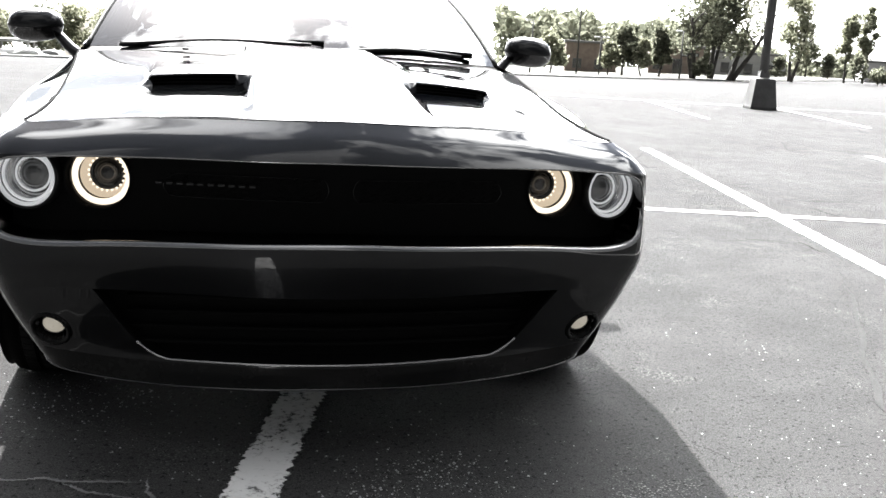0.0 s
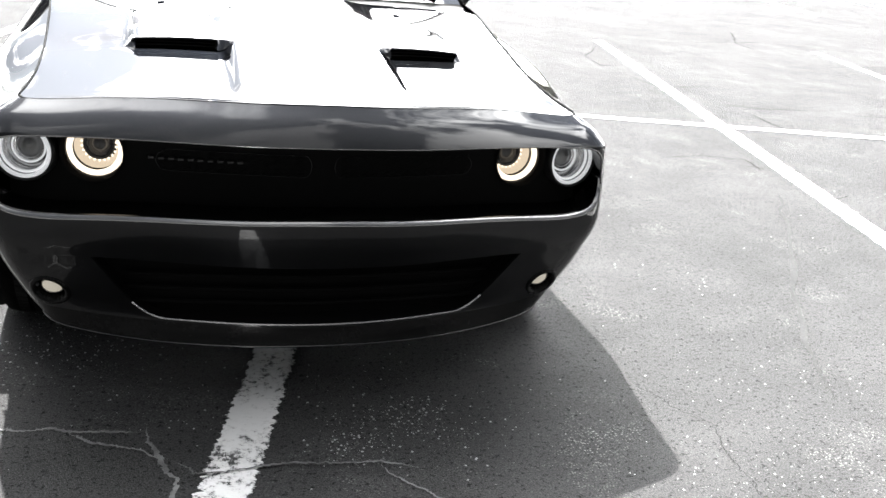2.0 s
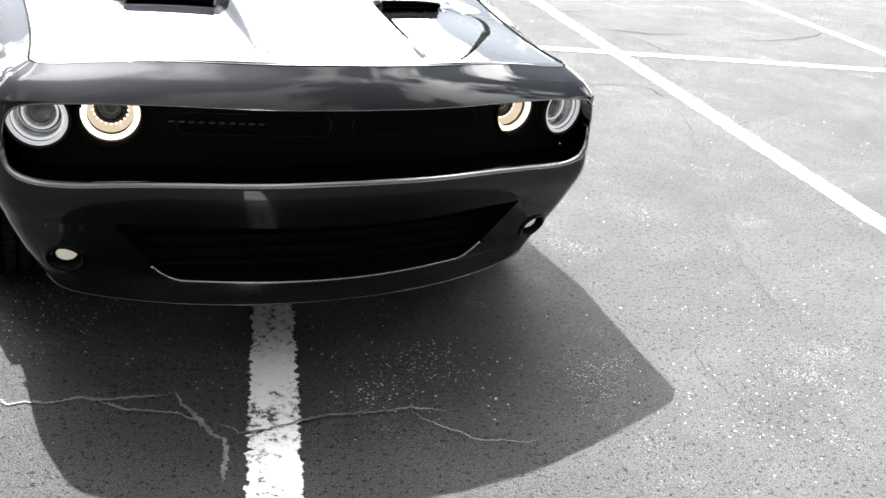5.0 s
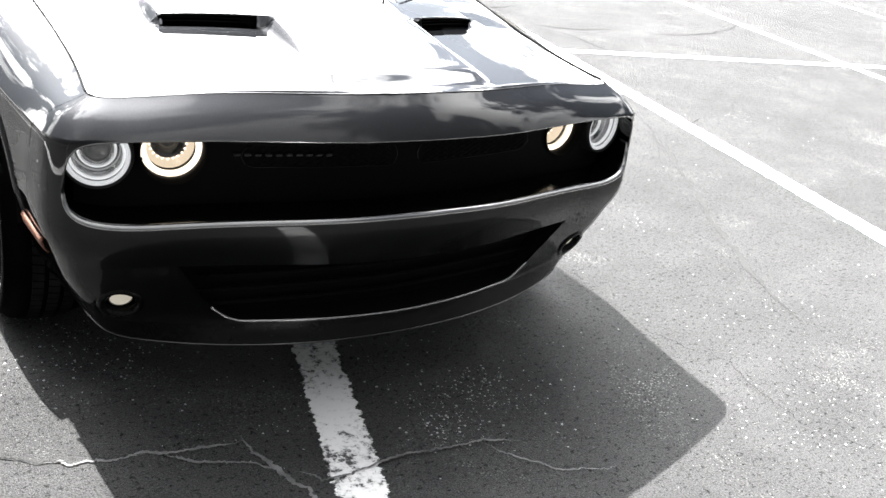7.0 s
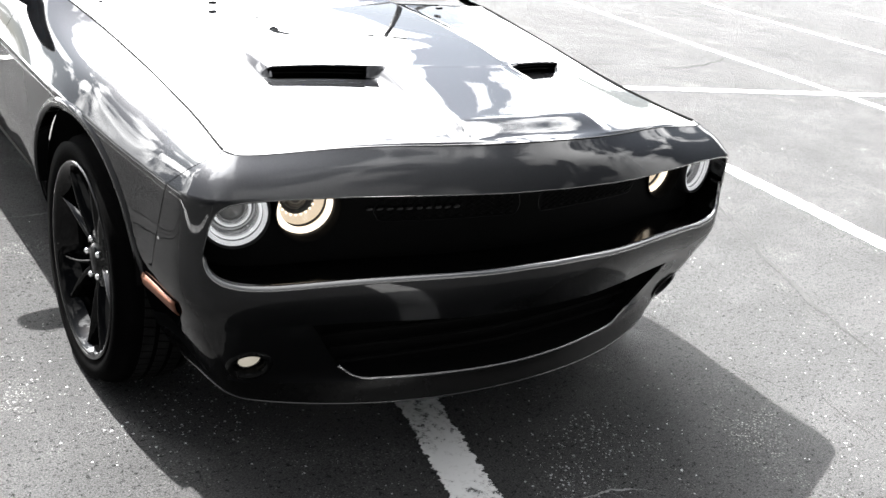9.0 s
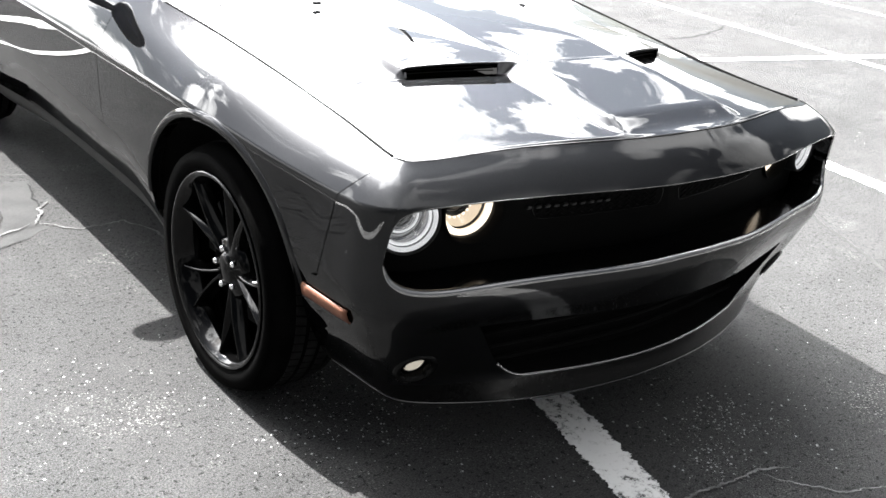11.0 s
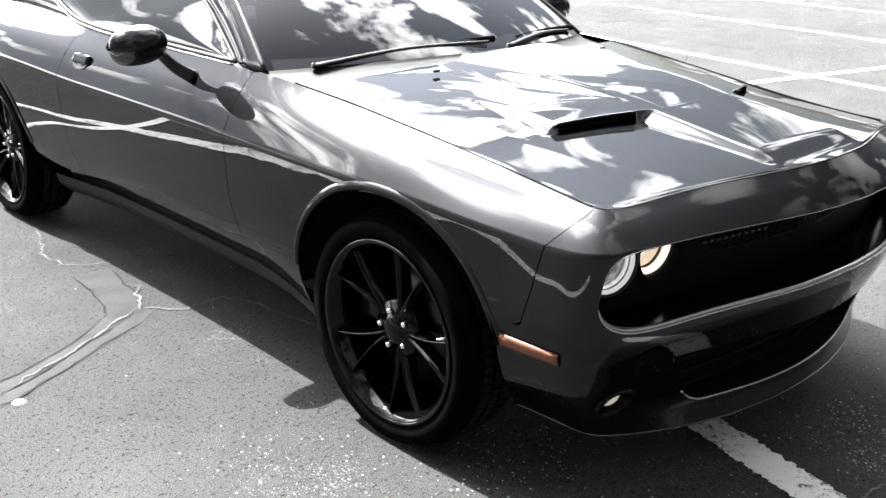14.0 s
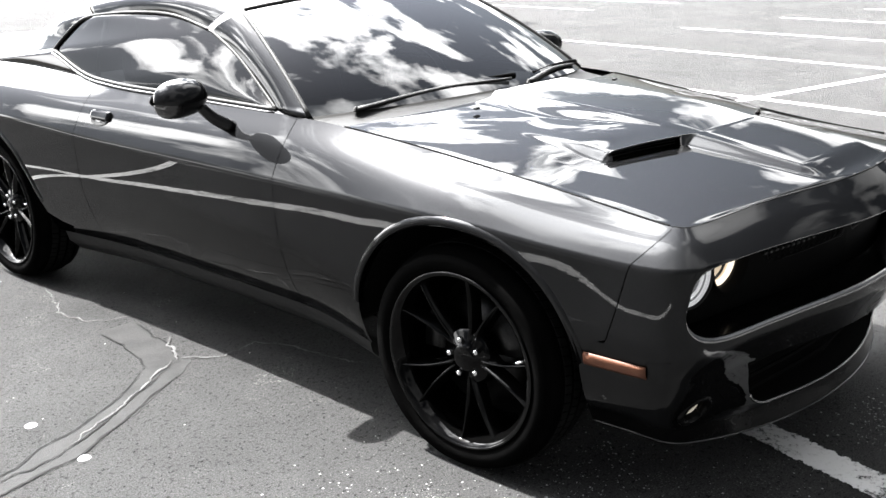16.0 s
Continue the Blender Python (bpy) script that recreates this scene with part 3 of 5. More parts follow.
LAMP_R = 0.0745
LAMPS = [(k * x, z) for k in (-1, 1) for x, z in ((0.757, 0.708), (0.582, 0.712))]
gx, gz = np.linspace(-0.80, 0.80, 381), np.linspace(0.50, 0.80, 76)
plate = np.stack([np.broadcast_to(gx[:, None], (381, 76)), np.broadcast_to(grille_y(gx)[:, None], (381, 76)), np.broadcast_to(gz, (381, 76))], -1)
mid_x, mid_z = (gx[:-1] + gx[1:])[:, None] / 2, (gz[:-1] + gz[1:])[None] / 2
solid = np.ones((380, 75), bool)
for lx, lz in LAMPS:
    solid &= np.hypot((mid_x - lx) / 0.95, mid_z - lz) > LAMP_R * 1.05
grille = part("grille", mesh_of("grille", *grid(plate, solid)), MESH, car, "black honeycomb grille with two framed slots")
part("grille_back", block(-0.79, 0.79, 0.37, 0.39, 0.5, 0.8), VOID, car)


for side in (-1, 1):
    xs = np.linspace(0.045, 0.40, 12)
    ring = [(x, z - 0.014) for x, z in [(x, 0.748) for x in xs] + [(0.425, 0.735), (0.432, 0.715), (0.42, 0.695)] + [(x, 0.69) for x in xs[::-1]] + [(0.035, 0.70), (0.03, 0.72), (0.036, 0.74), (0.045, 0.748)]]
    pts = [(side * x, grille_y(x) - 0.004, z) for x, z in ring]
    part("slot_frame", mesh_of("slot_frame", *tube(pts, 0.0010, 6, cap=False)), SLOT, grille, "thin gloss frame round a grille slot")
    # honeycomb rods inside the slot
    rods = []
    for k in range(13):
        x = 0.06 + k * 0.029
        for zig in (-1, 1):
            rods.append(tube([(side * (x + zig * 0.012 * (1 if j % 2 else -1)), grille_y(x) - 0.001, 0.680 + j * 0.013) for j in range(5)], 0.0016, 4))
    part("honeycomb", mesh_of("honeycomb", *join(*rods)), MESH, grille)
# model script on the grille, as plain bars
for k in range(10):
    x = -0.45 + k * 0.025
    part("badge_bar", block(x, x + 0.016, grille_y(x) - 0.011, grille_y(x) - 0.002, 0.705, 0.713, 0.002, 1), BADGE, grille, "small grey raised bar of a badge")
# lower intake plate with slats
iz = np.linspace(0.25, 0.50, 5)
ix = np.linspace(-0.66, 0.66, 31)
iplate = np.stack([np.broadcast_to(ix[:, None], (31, 5)), np.broadcast_to((0.235 + 0.14 * abs(ix) ** 1.5)[:, None], (31, 5)), np.broadcast_to(iz, (31, 5))], -1)
intake = part("lower_intake", mesh_of("lower_intake", *grid(iplate)), VOID, car, "black lower air intake")
for k in range(4):
    z = 0.295 + k * 0.04
    part("slat", mesh_of("slat", *tube([(x, 0.215 + 0.14 * abs(x) ** 1.5, z) for x in np.linspace(-0.52, 0.52, 21)], 0.006, 6)), VOID, intake)

# ---- headlights, fog lights, side markers ----


def headlight(x, y, z, lit, yaw):
    base = new("headlight")
    base.parent = car
    base.matrix_basis = pose(x, y, z, 0, 0, yaw)
    tagged(base, "round headlight with a glowing warm halo ring" if lit else "round headlight with a pale ring and a bright bowl")
    R = LAMP_R
    part("bowl", mesh_of("bowl", *lathe([(R * 1.02, -0.012), (R * 0.99, 0.0), (R * 0.86, 0.016), (R * 0.83, 0.010), (R * 0.62, 0.050), (R * 0.56, 0.078), (0.001, 0.080)], 48, "y")), REFLECTOR if not lit else BLACK, base, "satin reflector bowl" if not lit else "dark bowl")
    part("bezel", mesh_of("bezel", *lathe([(R * 1.0, 0.0), (R * 1.01, -0.014), (R * 1.07, -0.016), (R * 1.11, -0.004), (R * 1.11, 0.03)], 48, "y")), BLACK, base, "black bezel")

    def hoop(name, r, wide, deep, at, mat, label=""):
        part(name, mesh_of(name, *lathe([(r + wide * math.cos(a), at + deep * math.sin(a)) for a in np.linspace(0, 2 * np.pi, 11)], 64, "y")), mat, base, label)

    if lit:
        hoop("halo", R * 0.885, 0.0078, 0.008, -0.003, HALO, "warm white halo light")
        # the halo's light on the bowl is given as the bowl's own emission
        part("glow_bowl", mesh_of("glow_bowl", *lathe([(R * 0.93, 0.004), (R * 0.80, 0.016)], 56, "y")), HALO_WARM, base, "glowing outer part of the bowl")
        part("inner_bowl", mesh_of("inner_bowl", *lathe([(R * 0.80, 0.016), (R * 0.68, 0.034), (R * 0.56, 0.052)], 56, "y")), HALO_DIM, base, "dimly glowing brown inside of the bowl")
        part("shroud", mesh_of("shroud", *lathe([(R * 1.10, -0.046), (R * 1.03, -0.046), (R * 1.01, 0.0)], 48, "y")), VOID, base, "black tube round the lamp")
        beads = lathe([(0.0036 * math.sin(b), 0.0036 * math.cos(b)) for b in np.linspace(0, np.pi, 5)], 6, "y")
        part("light_beads", mesh_of("light_beads", *join(*[move(beads, (R * 0.60 * math.sin(a), 0.043, R * 0.60 * math.cos(a))) for a in np.linspace(0, 2 * np.pi, 22, endpoint=False)])), HALO, base)
    else:
        hoop("outer_ring", R * 0.935, 0.0054, 0.006, -0.006, GUIDE, "pale bright outer ring")
        hoop("light_ring", R * 0.815, 0.0036, 0.005, 0.006, GUIDE, "pale light-guide ring")
        hoop("second_ring", R * 0.575, 0.0026, 0.004, 0.036, GUIDE, "thin pale inner ring")
    part("inner_ring", mesh_of("inner_ring", *lathe([(R * 0.58, 0.054), (R * 0.56, 0.042), (R * 0.52, 0.038), (R * 0.48, 0.046)], 40, "y")), CHROME if not lit else BLACK, base)
    if lit:
        part("projector", mesh_of("projector", *lathe([(R * 0.49, 0.060), (R * 0.44, 0.048), (R * 0.30, 0.038), (R * 0.15, 0.034), (0.0005, 0.032)], 32, "y")), PROJECTOR, base, "dark projector lens")
    else:
        part("projector", mesh_of("projector", *lathe([(R * 0.54, 0.058), (R * 0.50, 0.042), (R * 0.38, 0.031), (R * 0.20, 0.025), (0.0005, 0.023)], 40, "y")), LENS_GREY, base, "grey glass projector lens")
    cover = part("cover", mesh_of("cover", *lathe([(R * 1.0, -0.016), (R * 0.8, -0.026), (R * 0.45, -0.033), (0.0005, -0.036)], 40, "y")), LENS, base, "clear lens")
    cover.visible_shadow = False
    return base


for side in (-1, 1):
    headlight(side * 0.757, 0.292, 0.708, False, side * 14)
    headlight(side * 0.582, 0.302, 0.712, True, side * 8)
    fog = new("fog_light")
    fog.parent = car
    out = Vector((side * FOG_OUT.x, FOG_OUT.y, FOG_OUT.z))
    across = Vector((0, 0, 1)).cross(-out).normalized() * -1
    up = across.cross(-out)
    fog.matrix_basis = Matrix.Translation((side * FOG_AT[0], FOG_AT[1], FOG_AT[2])) @ Matrix((across, -out, up)).transposed().to_4x4()
    tagged(fog, "small round lit fog light in a black recess")
    part("fog_bezel", mesh_of("fog_bezel", *lathe([(0.036, 0.03), (0.037, 0.004), (0.042, -0.004), (0.050, -0.005), (0.056, 0.001), (0.057, 0.008)], 36, "y")), CHIN, fog, "black bezel")
    part("fog_cup", mesh_of("fog_cup", *lathe([(0.037, 0.004), (0.036, 0.05), (0.0005, 0.055)], 28, "y")), VOID, fog, "black recess")
    facing = pose(0, 0.020, 0, 0, 0, side * 0.9 * (6 - math.degrees(math.atan2(FOG_OUT.x, -FOG_OUT.y))))
    lens = part("fog_lens", mesh_of("fog_lens", *lathe([(0.028, 0.002), (0.0265, -0.003), (0.019, -0.008), (0.009, -0.0105), (0.0005, -0.011)], 28, "y")), FOG, fog, "lit warm white lens")
    lens.matrix_basis = facing
    rim = part("lens_rim", mesh_of("lens_rim", *lathe([(0.030, 0.03), (0.0305, -0.003), (0.0285, -0.005), (0.0275, -0.001)], 28, "y")), STEEL, fog, "dull metal rim of the lens")
    rim.matrix_basis = facing
    # side marker, an amber bar wrapped on the bumper's flank
    ss = np.linspace(float(s_at_y(0.335)), float(s_at_y(0.520)), 9)
    lv = np.stack([level_of(ss, 0.452), level_of(ss, 0.488)], 1)
    rows = np.stack([hull(ss, lv[:, 0], -0.001), hull(ss, lv[:, 0] + 0.06, -0.006), hull(ss, lv[:, 1] - 0.06, -0.006), hull(ss, lv[:, 1], -0.001)], 1)
    mk = grid(rows, flip=True)
    if side < 0:
        mk = mirror(mk)
    marker = part("side_marker", mesh_of("side_marker", *mk), AMBER, car, "amber side marker lamp")
    thick(marker, 0.004).modifiers[0].use_rim = True
    for k in range(3):
        sk = float(s_at_y(0.438 + k * 0.014))
        p = hull(sk, float(level_of(sk, 0.470)[0]), -0.0065)
        part("marker_bar", block(side * p[0] - 0.0012, side * p[0] + 0.0012, p[1] - 0.0045, p[1] + 0.0045, 0.466, 0.475, 0.0006, 1), BADGE_PALE, marker, "tiny pale moulded bar")

# ---- flanks: fender, door, quarter panel on each side ----


def smooth(a, b, x):
    t = np.clip((x - a) / (b - a), 0, 1)
    return t * t * (3 - 2 * t)


def flank(y0, y1, s_first=None, cols=90):
    """A panel of the body side between two upright cuts, above sill and arches."""
    ys = np.linspace(y0, y1, cols)
    extra = [c + k * ARCH * np.cos(np.linspace(0, 0.9, 14)) for c in WHEELS for k in (-1, 1)]
    ys = np.unique(np.concatenate([ys, [y for e in extra for y in e if y0 < y < y1]]))
    s = s_at_y(ys)
    zb = np.maximum(arch_height(ys), -1)
    v0 = np.where(zb > 0, level_of(s, np.maximum(zb, 0.2)), 0.0)
    v = np.maximum(v0[:, None], np.linspace(0, 6, 61)[None])
    sv = np.broadcast_to(s[:, None], v.shape).copy()
    if s_first is not None:
        fade = 1 - smooth(0, 0.45, ys - y0)
        sv = sv + (s_first(v) - s[0]) * fade[:, None] * smooth(0, 0.3, v - v0[:, None])
    return hull(sv, v)


GAP = 0.0035
fender = flank(0.545, 1.735, lambda v: S_SEAM(v) + GAP, 70)
door = flank(1.735 + GAP, 3.06, None, 70)
quarter = flank(3.06 + GAP, 5.0, None, 90)
for side in (-1, 1):
    for name, sheet, lab in (("fender", fender, "dark grey painted front fender"), ("door", door, "dark grey painted coupe door"), ("quarter_panel", quarter, "dark grey painted rear quarter panel")):
        g = outward(grid(sheet))
        if side < 0:
            g = mirror(g)
        ob = part(name, mesh_of(name, *g), PAINT, car, lab)
        thick(ob, 0.004)
    # arch flanges: a rolled lip round each wheel opening
    for c in WHEELS:
        a = np.linspace(radians(12), radians(168), 40)
        ys = c - ARCH * np.cos(a)
        zs = HUB_Z + ARCH * 0.985 * np.sin(a)
        s = s_at_y(ys)
        p = hull(s, level_of(s, zs), 0.004) * (side, 1, 1)
        inner = p.copy()
        inner[:, 0] -= side * 0.028
        rows = []
        for grow, proud in ((0.026, -0.001), (0.021, 0.004), (0.010, 0.0075), (0.003, 0.006), (-0.001, 0.0)):
            yy, zz = c - (ARCH + grow) * np.cos(a), HUB_Z + (ARCH * 0.985 + grow) * np.sin(a)
            sr = s_at_y(yy)
            rows.append(hull(sr, level_of(sr, zz), -proud) * (side, 1, 1))
        sheet = np.stack(rows + [p, inner], 1)
        g = grid(sheet, flip=True)
        part("arch_lip", mesh_of("arch_lip", *g), PAINT, car, "rolled painted lip of the wheel arch")
    # dark layer behind the shut lines
    ys = np.linspace(0.6, 4.7, 60)
    s = s_at_y(ys)
    zb = np.maximum(arch_height(ys) + 0.02, 0.34)
    back = hull(np.broadcast_to(s[:, None], (60, 14)), level_of(s, zb)[:, None] + (5.9 - level_of(s, zb))[:, None] * np.linspace(0, 1, 14), 0.022)
    g = grid(back, flip=True)
    part("inner_panel", mesh_of("inner_panel", *(mirror(g) if side < 0 else g)), VOID, car)
    # sill under the door
    ys = np.linspace(1.40, 3.44, 30)
    s = s_at_y(ys)
    sill = np.stack([hull(s, np.zeros(30), 0.008), hull(s, np.zeros(30), 0.02) - (0, 0, 0.05), hull(s, np.zeros(30), 0.07) - (0, 0, 0.10), hull(s, np.zeros(30), 0.16) - (0, 0, 0.11)], 1)
    g = grid(sill)
    part("sill", mesh_of("sill", *(mirror(g) if side < 0 else g)), BLACK, car, "black sill under the door")
    # wheel housings
    for c in WHEELS:
        a = np.linspace(radians(12), radians(178), 30)
        sheet = np.stack([[(side * x, c - 0.432 * math.cos(t), HUB_Z + 0.432 * math.sin(t)) for x in (0.895, 0.60, 0.58)] for t in a])
        sheet[:, 2, 1:] = (c, HUB_Z)
        part("wheel_housing", mesh_of("wheel_housing", *grid(sheet)), VOID, car, "black wheel housing")

# floor pan, bumper backing and firewall close the shell
part("floor_pan", block(-0.60, 0.60, 0.32, 4.8, 0.235, 0.27, 0.01), VOID, car)
part("engine_bay", block(-0.56, 0.56, 0.34, 1.45, 0.26, 0.72, 0.02), VOID, car)
tail = hull(np.linspace(float(s_at_y(4.86)), way_s[-1], 30)[:, None] + np.zeros((30, 20)), np.linspace(0, 6, 20)[None] + np.zeros((30, 20)))
tg = grid(tail, flip=True)
part("rear_bumper", mesh_of("rear_bumper", *join(tg, mirror(tg))), PAINT, car, "dark grey painted tail")

# ---- hood: crowned panel with a raised centre and two scoops ----
NU, NW = 150, 170


def edge_top(y):
    s = s_at_y(y)
    return hull(s, np.full(np.shape(s), 6.0))


def scoop_line(ax):
    return 0.604 + np.clip((ax - 0.26) / 0.235, -0.4, 1.4) * 0.096


HOOD_FRONT, HOOD_BACK = 0.287, 1.515


def hood_raise(x, y):
    """Height of the raised parts over the plain crown."""
    ax = abs(x)
    dome = 1 - 0.7 * smooth(0.85, 1.45, y)
    roof = 1 - smooth(0.60, 1.08, y)
    rear = np.maximum(roof * (1 - smooth(0.488, 0.522, ax)), dome * (1 - smooth(0.20, 0.33, ax)))
    fore = (1 - smooth(0.206, 0.250, ax)) * smooth(0.15, 0.25, y) * (0.62 + 0.38 * smooth(0.25, 0.6, y))
    back = y >= scoop_line(ax)
    body = np.where(back, np.maximum(rear, fore), fore)
    return 0.029 * body


def hood_sheet():
    front = rope([tuple(hull(np.array([s]), np.array([6.0]))[0]) for s in np.linspace(0, float(S_SEAM(6.0)), 14)], NU // 2 + 1)
    u = np.linspace(-1, 1, NU + 1)
    w = np.linspace(0, 1, NW + 1)
    e = edge_top(HOOD_FRONT + (HOOD_BACK - HOOD_FRONT) * w)
    e0 = front[-1]
    e = e + (e0 - e[0]) * (1 - smooth(0, 0.25, w))[:, None]
    out = np.zeros((NU + 1, NW + 1, 3))
    fx = front[:, 0] / front[-1, 0]
    for i, uu in enumerate(u):
        a = abs(uu)
        soft_a = (math.sqrt(a * a + 0.03) - 0.1732) / (math.sqrt(1.03) - 0.1732)
        blend = smooth(0, 0.04, w)
        aa = a * (1 - blend) + soft_a * blend
        fy, fz = np.interp(aa, fx, front[:, 1]), np.interp(aa, fx, front[:, 2])
        bow0, bow1 = e0[1] - fy, 0.16 * (1 - a ** 2)
        x = uu * (e[:, 0] - 0.004)
        y = e[:, 1] - bow0 * (1 - w) - bow1 * w + GAP * (1 - w)
        rise0, rise1 = fz - e0[2], 0.030 * (1 - a ** 2.2)
        z = e[:, 2] + rise0 * (1 - w) + rise1 * w + 0.020 * (1 - a ** 2.5) * np.sin(np.pi * w)
        # one pair of rows closes up on the scoop's mouth
        k0 = MOUTH_ROW
        tgt = scoop_line(np.abs(x[k0]))
        dy = tgt - 0.003 - y[k0]
        shift = dy * np.exp(-((np.arange(NW + 1) - k0) / 22.0) ** 2)
        y = y + shift
        y[k0 + 1] = tgt + 0.003
        out[i] = np.stack([x, y, z], 1)
    # one low-order surface through the panel keeps its reflections even
    un, wn = u[:, None] ** 2 + 0 * w[None], w[None] + 0 * u[:, None]
    terms = np.stack([un ** i * wn ** j for i in range(4) for j in range(5)], -1)
    weight = np.where((wn < 0.02) | (wn > 0.98) | (un > 0.95), 6.0, 1.0)
    fit, *_ = np.linalg.lstsq((terms * weight[..., None]).reshape(-1, 20), (out[..., 2] * weight).ravel(), rcond=None)
    even = terms @ fit
    keep = smooth(0.0, 0.05, wn) * smooth(0.0, 0.05, 1 - wn) * smooth(0.0, 0.06, 1 - un)
    out[..., 2] += (even - out[..., 2]) * keep
    out[..., 2] += hood_raise(out[..., 0], out[..., 1])
    return out


MOUTH_ROW = 58
hood_pts = hood_sheet()
keep_h = np.ones((NU, NW), bool)
for i in range(NU):
    if 0.262 < abs(hood_pts[i:i + 2, MOUTH_ROW, 0].mean()) < 0.49:
        keep_h[i, MOUTH_ROW] = False
hood = part("hood", mesh_of("hood", *outward(grid(hood_pts, keep_h), (0, 1, 0))), PAINT, car, "dark grey painted hood with a raised centre and two scoops")
thick(hood, 0.006)
for side in (-1, 1):
    idx = [i for i in range(NU + 1) if 0.255 < side * hood_pts[i, MOUTH_ROW, 0] < 0.50]
    low, high = hood_pts[idx, MOUTH_ROW], hood_pts[idx, MOUTH_ROW + 1]
    pocket = np.stack([low - (0, 0.001, 0.003), low + (0, 0.05, -0.012), low + (0, 0.13, -0.01), high + (0, 0.13, -0.004), high + (0, 0.01, -0.005)], 1)
    part("hood_scoop", mesh_of("hood_scoop", *grid(pocket)), VOID, hood, "black scoop mouth in the hood")
    part("scoop_lip", mesh_of("scoop_lip", *tube(high + (0, -0.001, -0.002), 0.0042, 6)), PAINT, hood)
    part("scoop_grid", mesh_of("scoop_grid", *join(*[tube(low + (0, 0.02, 0.006 + k * 0.009), 0.0016, 4) for k in range(3)])), BLACK, hood)
# dark shut line round the hood: black tubes drawn as the open gap's shade
fr = hood_pts[:, 0] - (0, 0.0025, 0.0015)
part("shut_line", mesh_of("shut_line", *tube(fr, 0.0032, 6)), VOID, hood)
for k in (0, -1):
    sd = hood_pts[k, 2:] * (1, 1, 1) + (0.002 * np.sign(hood_pts[k, 5, 0]), 0, 0.0006)
    part("shut_line", mesh_of("shut_line", *tube(sd, 0.0034, 6)), VOID, hood)
# washer jets
for side in (-1, 1):
    part("washer_jet", block(side * 0.42 - 0.012, side * 0.42 + 0.012, 1.266, 1.280, 1.005, 1.014, 0.003), BLACK, hood)

# ---- cowl, windscreen, roof, rear window ----


def arc_line(mid, end, n, power=2.0):
    """A line across the car from -x to x through mid, with ends at +-end."""
    u = np.linspace(-1, 1, n)
    f = (abs(u) ** power)[:, None]
    p = np.array(mid) * (1 - f) + np.array(end) * f
    p[:, 0] = u * end[0]
    return p


WS_LOW = arc_line((0, 1.455, 1.018), (0.792, 1.690, 0.992), 41, 2.2)
WS_TOP = arc_line((0, 2.130, 1.365), (0.628, 2.235, 1.318), 41, 2.2)


def loft(a, b, rows, bulge=0.0):
    t = np.linspace(0, 1, rows)[None, :, None]
    p = a[:, None] * (1 - t) + b[:, None] * t
    d = b - a
    nrm = np.cross(np.gradient(a, axis=0), d)
    nrm /= np.linalg.norm(nrm, axis=1)[:, None]
    return p + nrm[:, None] * (4 * t * (1 - t)) * bulge


screen = part("windscreen", mesh_of("windscreen", *outward(grid(loft(WS_LOW, WS_TOP, 16, 0.022)))), SCREEN, car, "raked windscreen reflecting the sky")
screen.visible_shadow = False
edge = np.concatenate([WS_LOW, WS_TOP[::-1], WS_LOW[:1]])
part("screen_seal", mesh_of("screen_seal", *join(tube(loft(WS_LOW, WS_TOP, 16, 0.022)[0], 0.009, 6), tube(loft(WS_LOW, WS_TOP, 16, 0.022)[-1], 0.009, 6), tube(WS_TOP, 0.008, 6))), BLACK, car)
hood_end = hood_pts[:, -1]
cowl_a = np.stack([np.interp(WS_LOW[:, 0], hood_end[:, 0], hood_end[:, k]) for k in range(3)], 1)
cowl_a[:, 0] = WS_LOW[:, 0]
cowl_sheet = np.stack([cowl_a - (0, 0.03, 0.022), cowl_a + (0, 0.004, -0.026), WS_LOW - (0, 0.03, 0.018), WS_LOW + (0, 0.01, -0.002)], 1)
part("cowl", mesh_of("cowl", *grid(cowl_sheet)), BLACK, car, "black plastic cowl under the windscreen")

ROOF_BACK = arc_line((0, 3.50, 1.385), (0.585, 3.42, 1.340), 41, 2.4)
t = np.linspace(0, 1, 26)[None, :, None]
roof = WS_TOP[:, None] * (1 - t) + ROOF_BACK[:, None] * t
u2 = np.linspace(-1, 1, 41)[:, None]
roof[..., 2] += 4 * t[..., 0] * (1 - t[..., 0]) * (0.045 + 0.018 * (1 - u2 ** 2))
part("roof", mesh_of("roof", *outward(grid(roof))), PAINT, car, "dark grey painted roof")
DECK = arc_line((0, 4.36, 1.040), (0.66, 4.22, 1.035), 41, 2.4)
rear = part("rear_window", mesh_of("rear_window", *outward(grid(loft(ROOF_BACK, DECK, 14, -0.035)))), WINDOW, car, "dark tinted rear window")
rear.visible_shadow = False
trunk_end = arc_line((0, 4.98, 1.035), (0.70, 4.86, 1.025), 41, 2.4)
part("trunk_lid", mesh_of("trunk_lid", *outward(grid(loft(DECK, trunk_end, 12, 0.012)))), PAINT, car, "dark grey painted trunk lid")
sp = arc_line((0, 4.99, 1.085), (0.82, 4.80, 1.070), 41, 2.4)
wing = np.stack([sp + (0, -0.22, -0.05), sp + (0, -0.10, -0.012), sp, sp + (0, 0.015, -0.012), sp + (0, 0.0, -0.075)], 1)
part("spoiler", mesh_of("spoiler", *grid(wing)), GLOSS, car, "black rear spoiler")

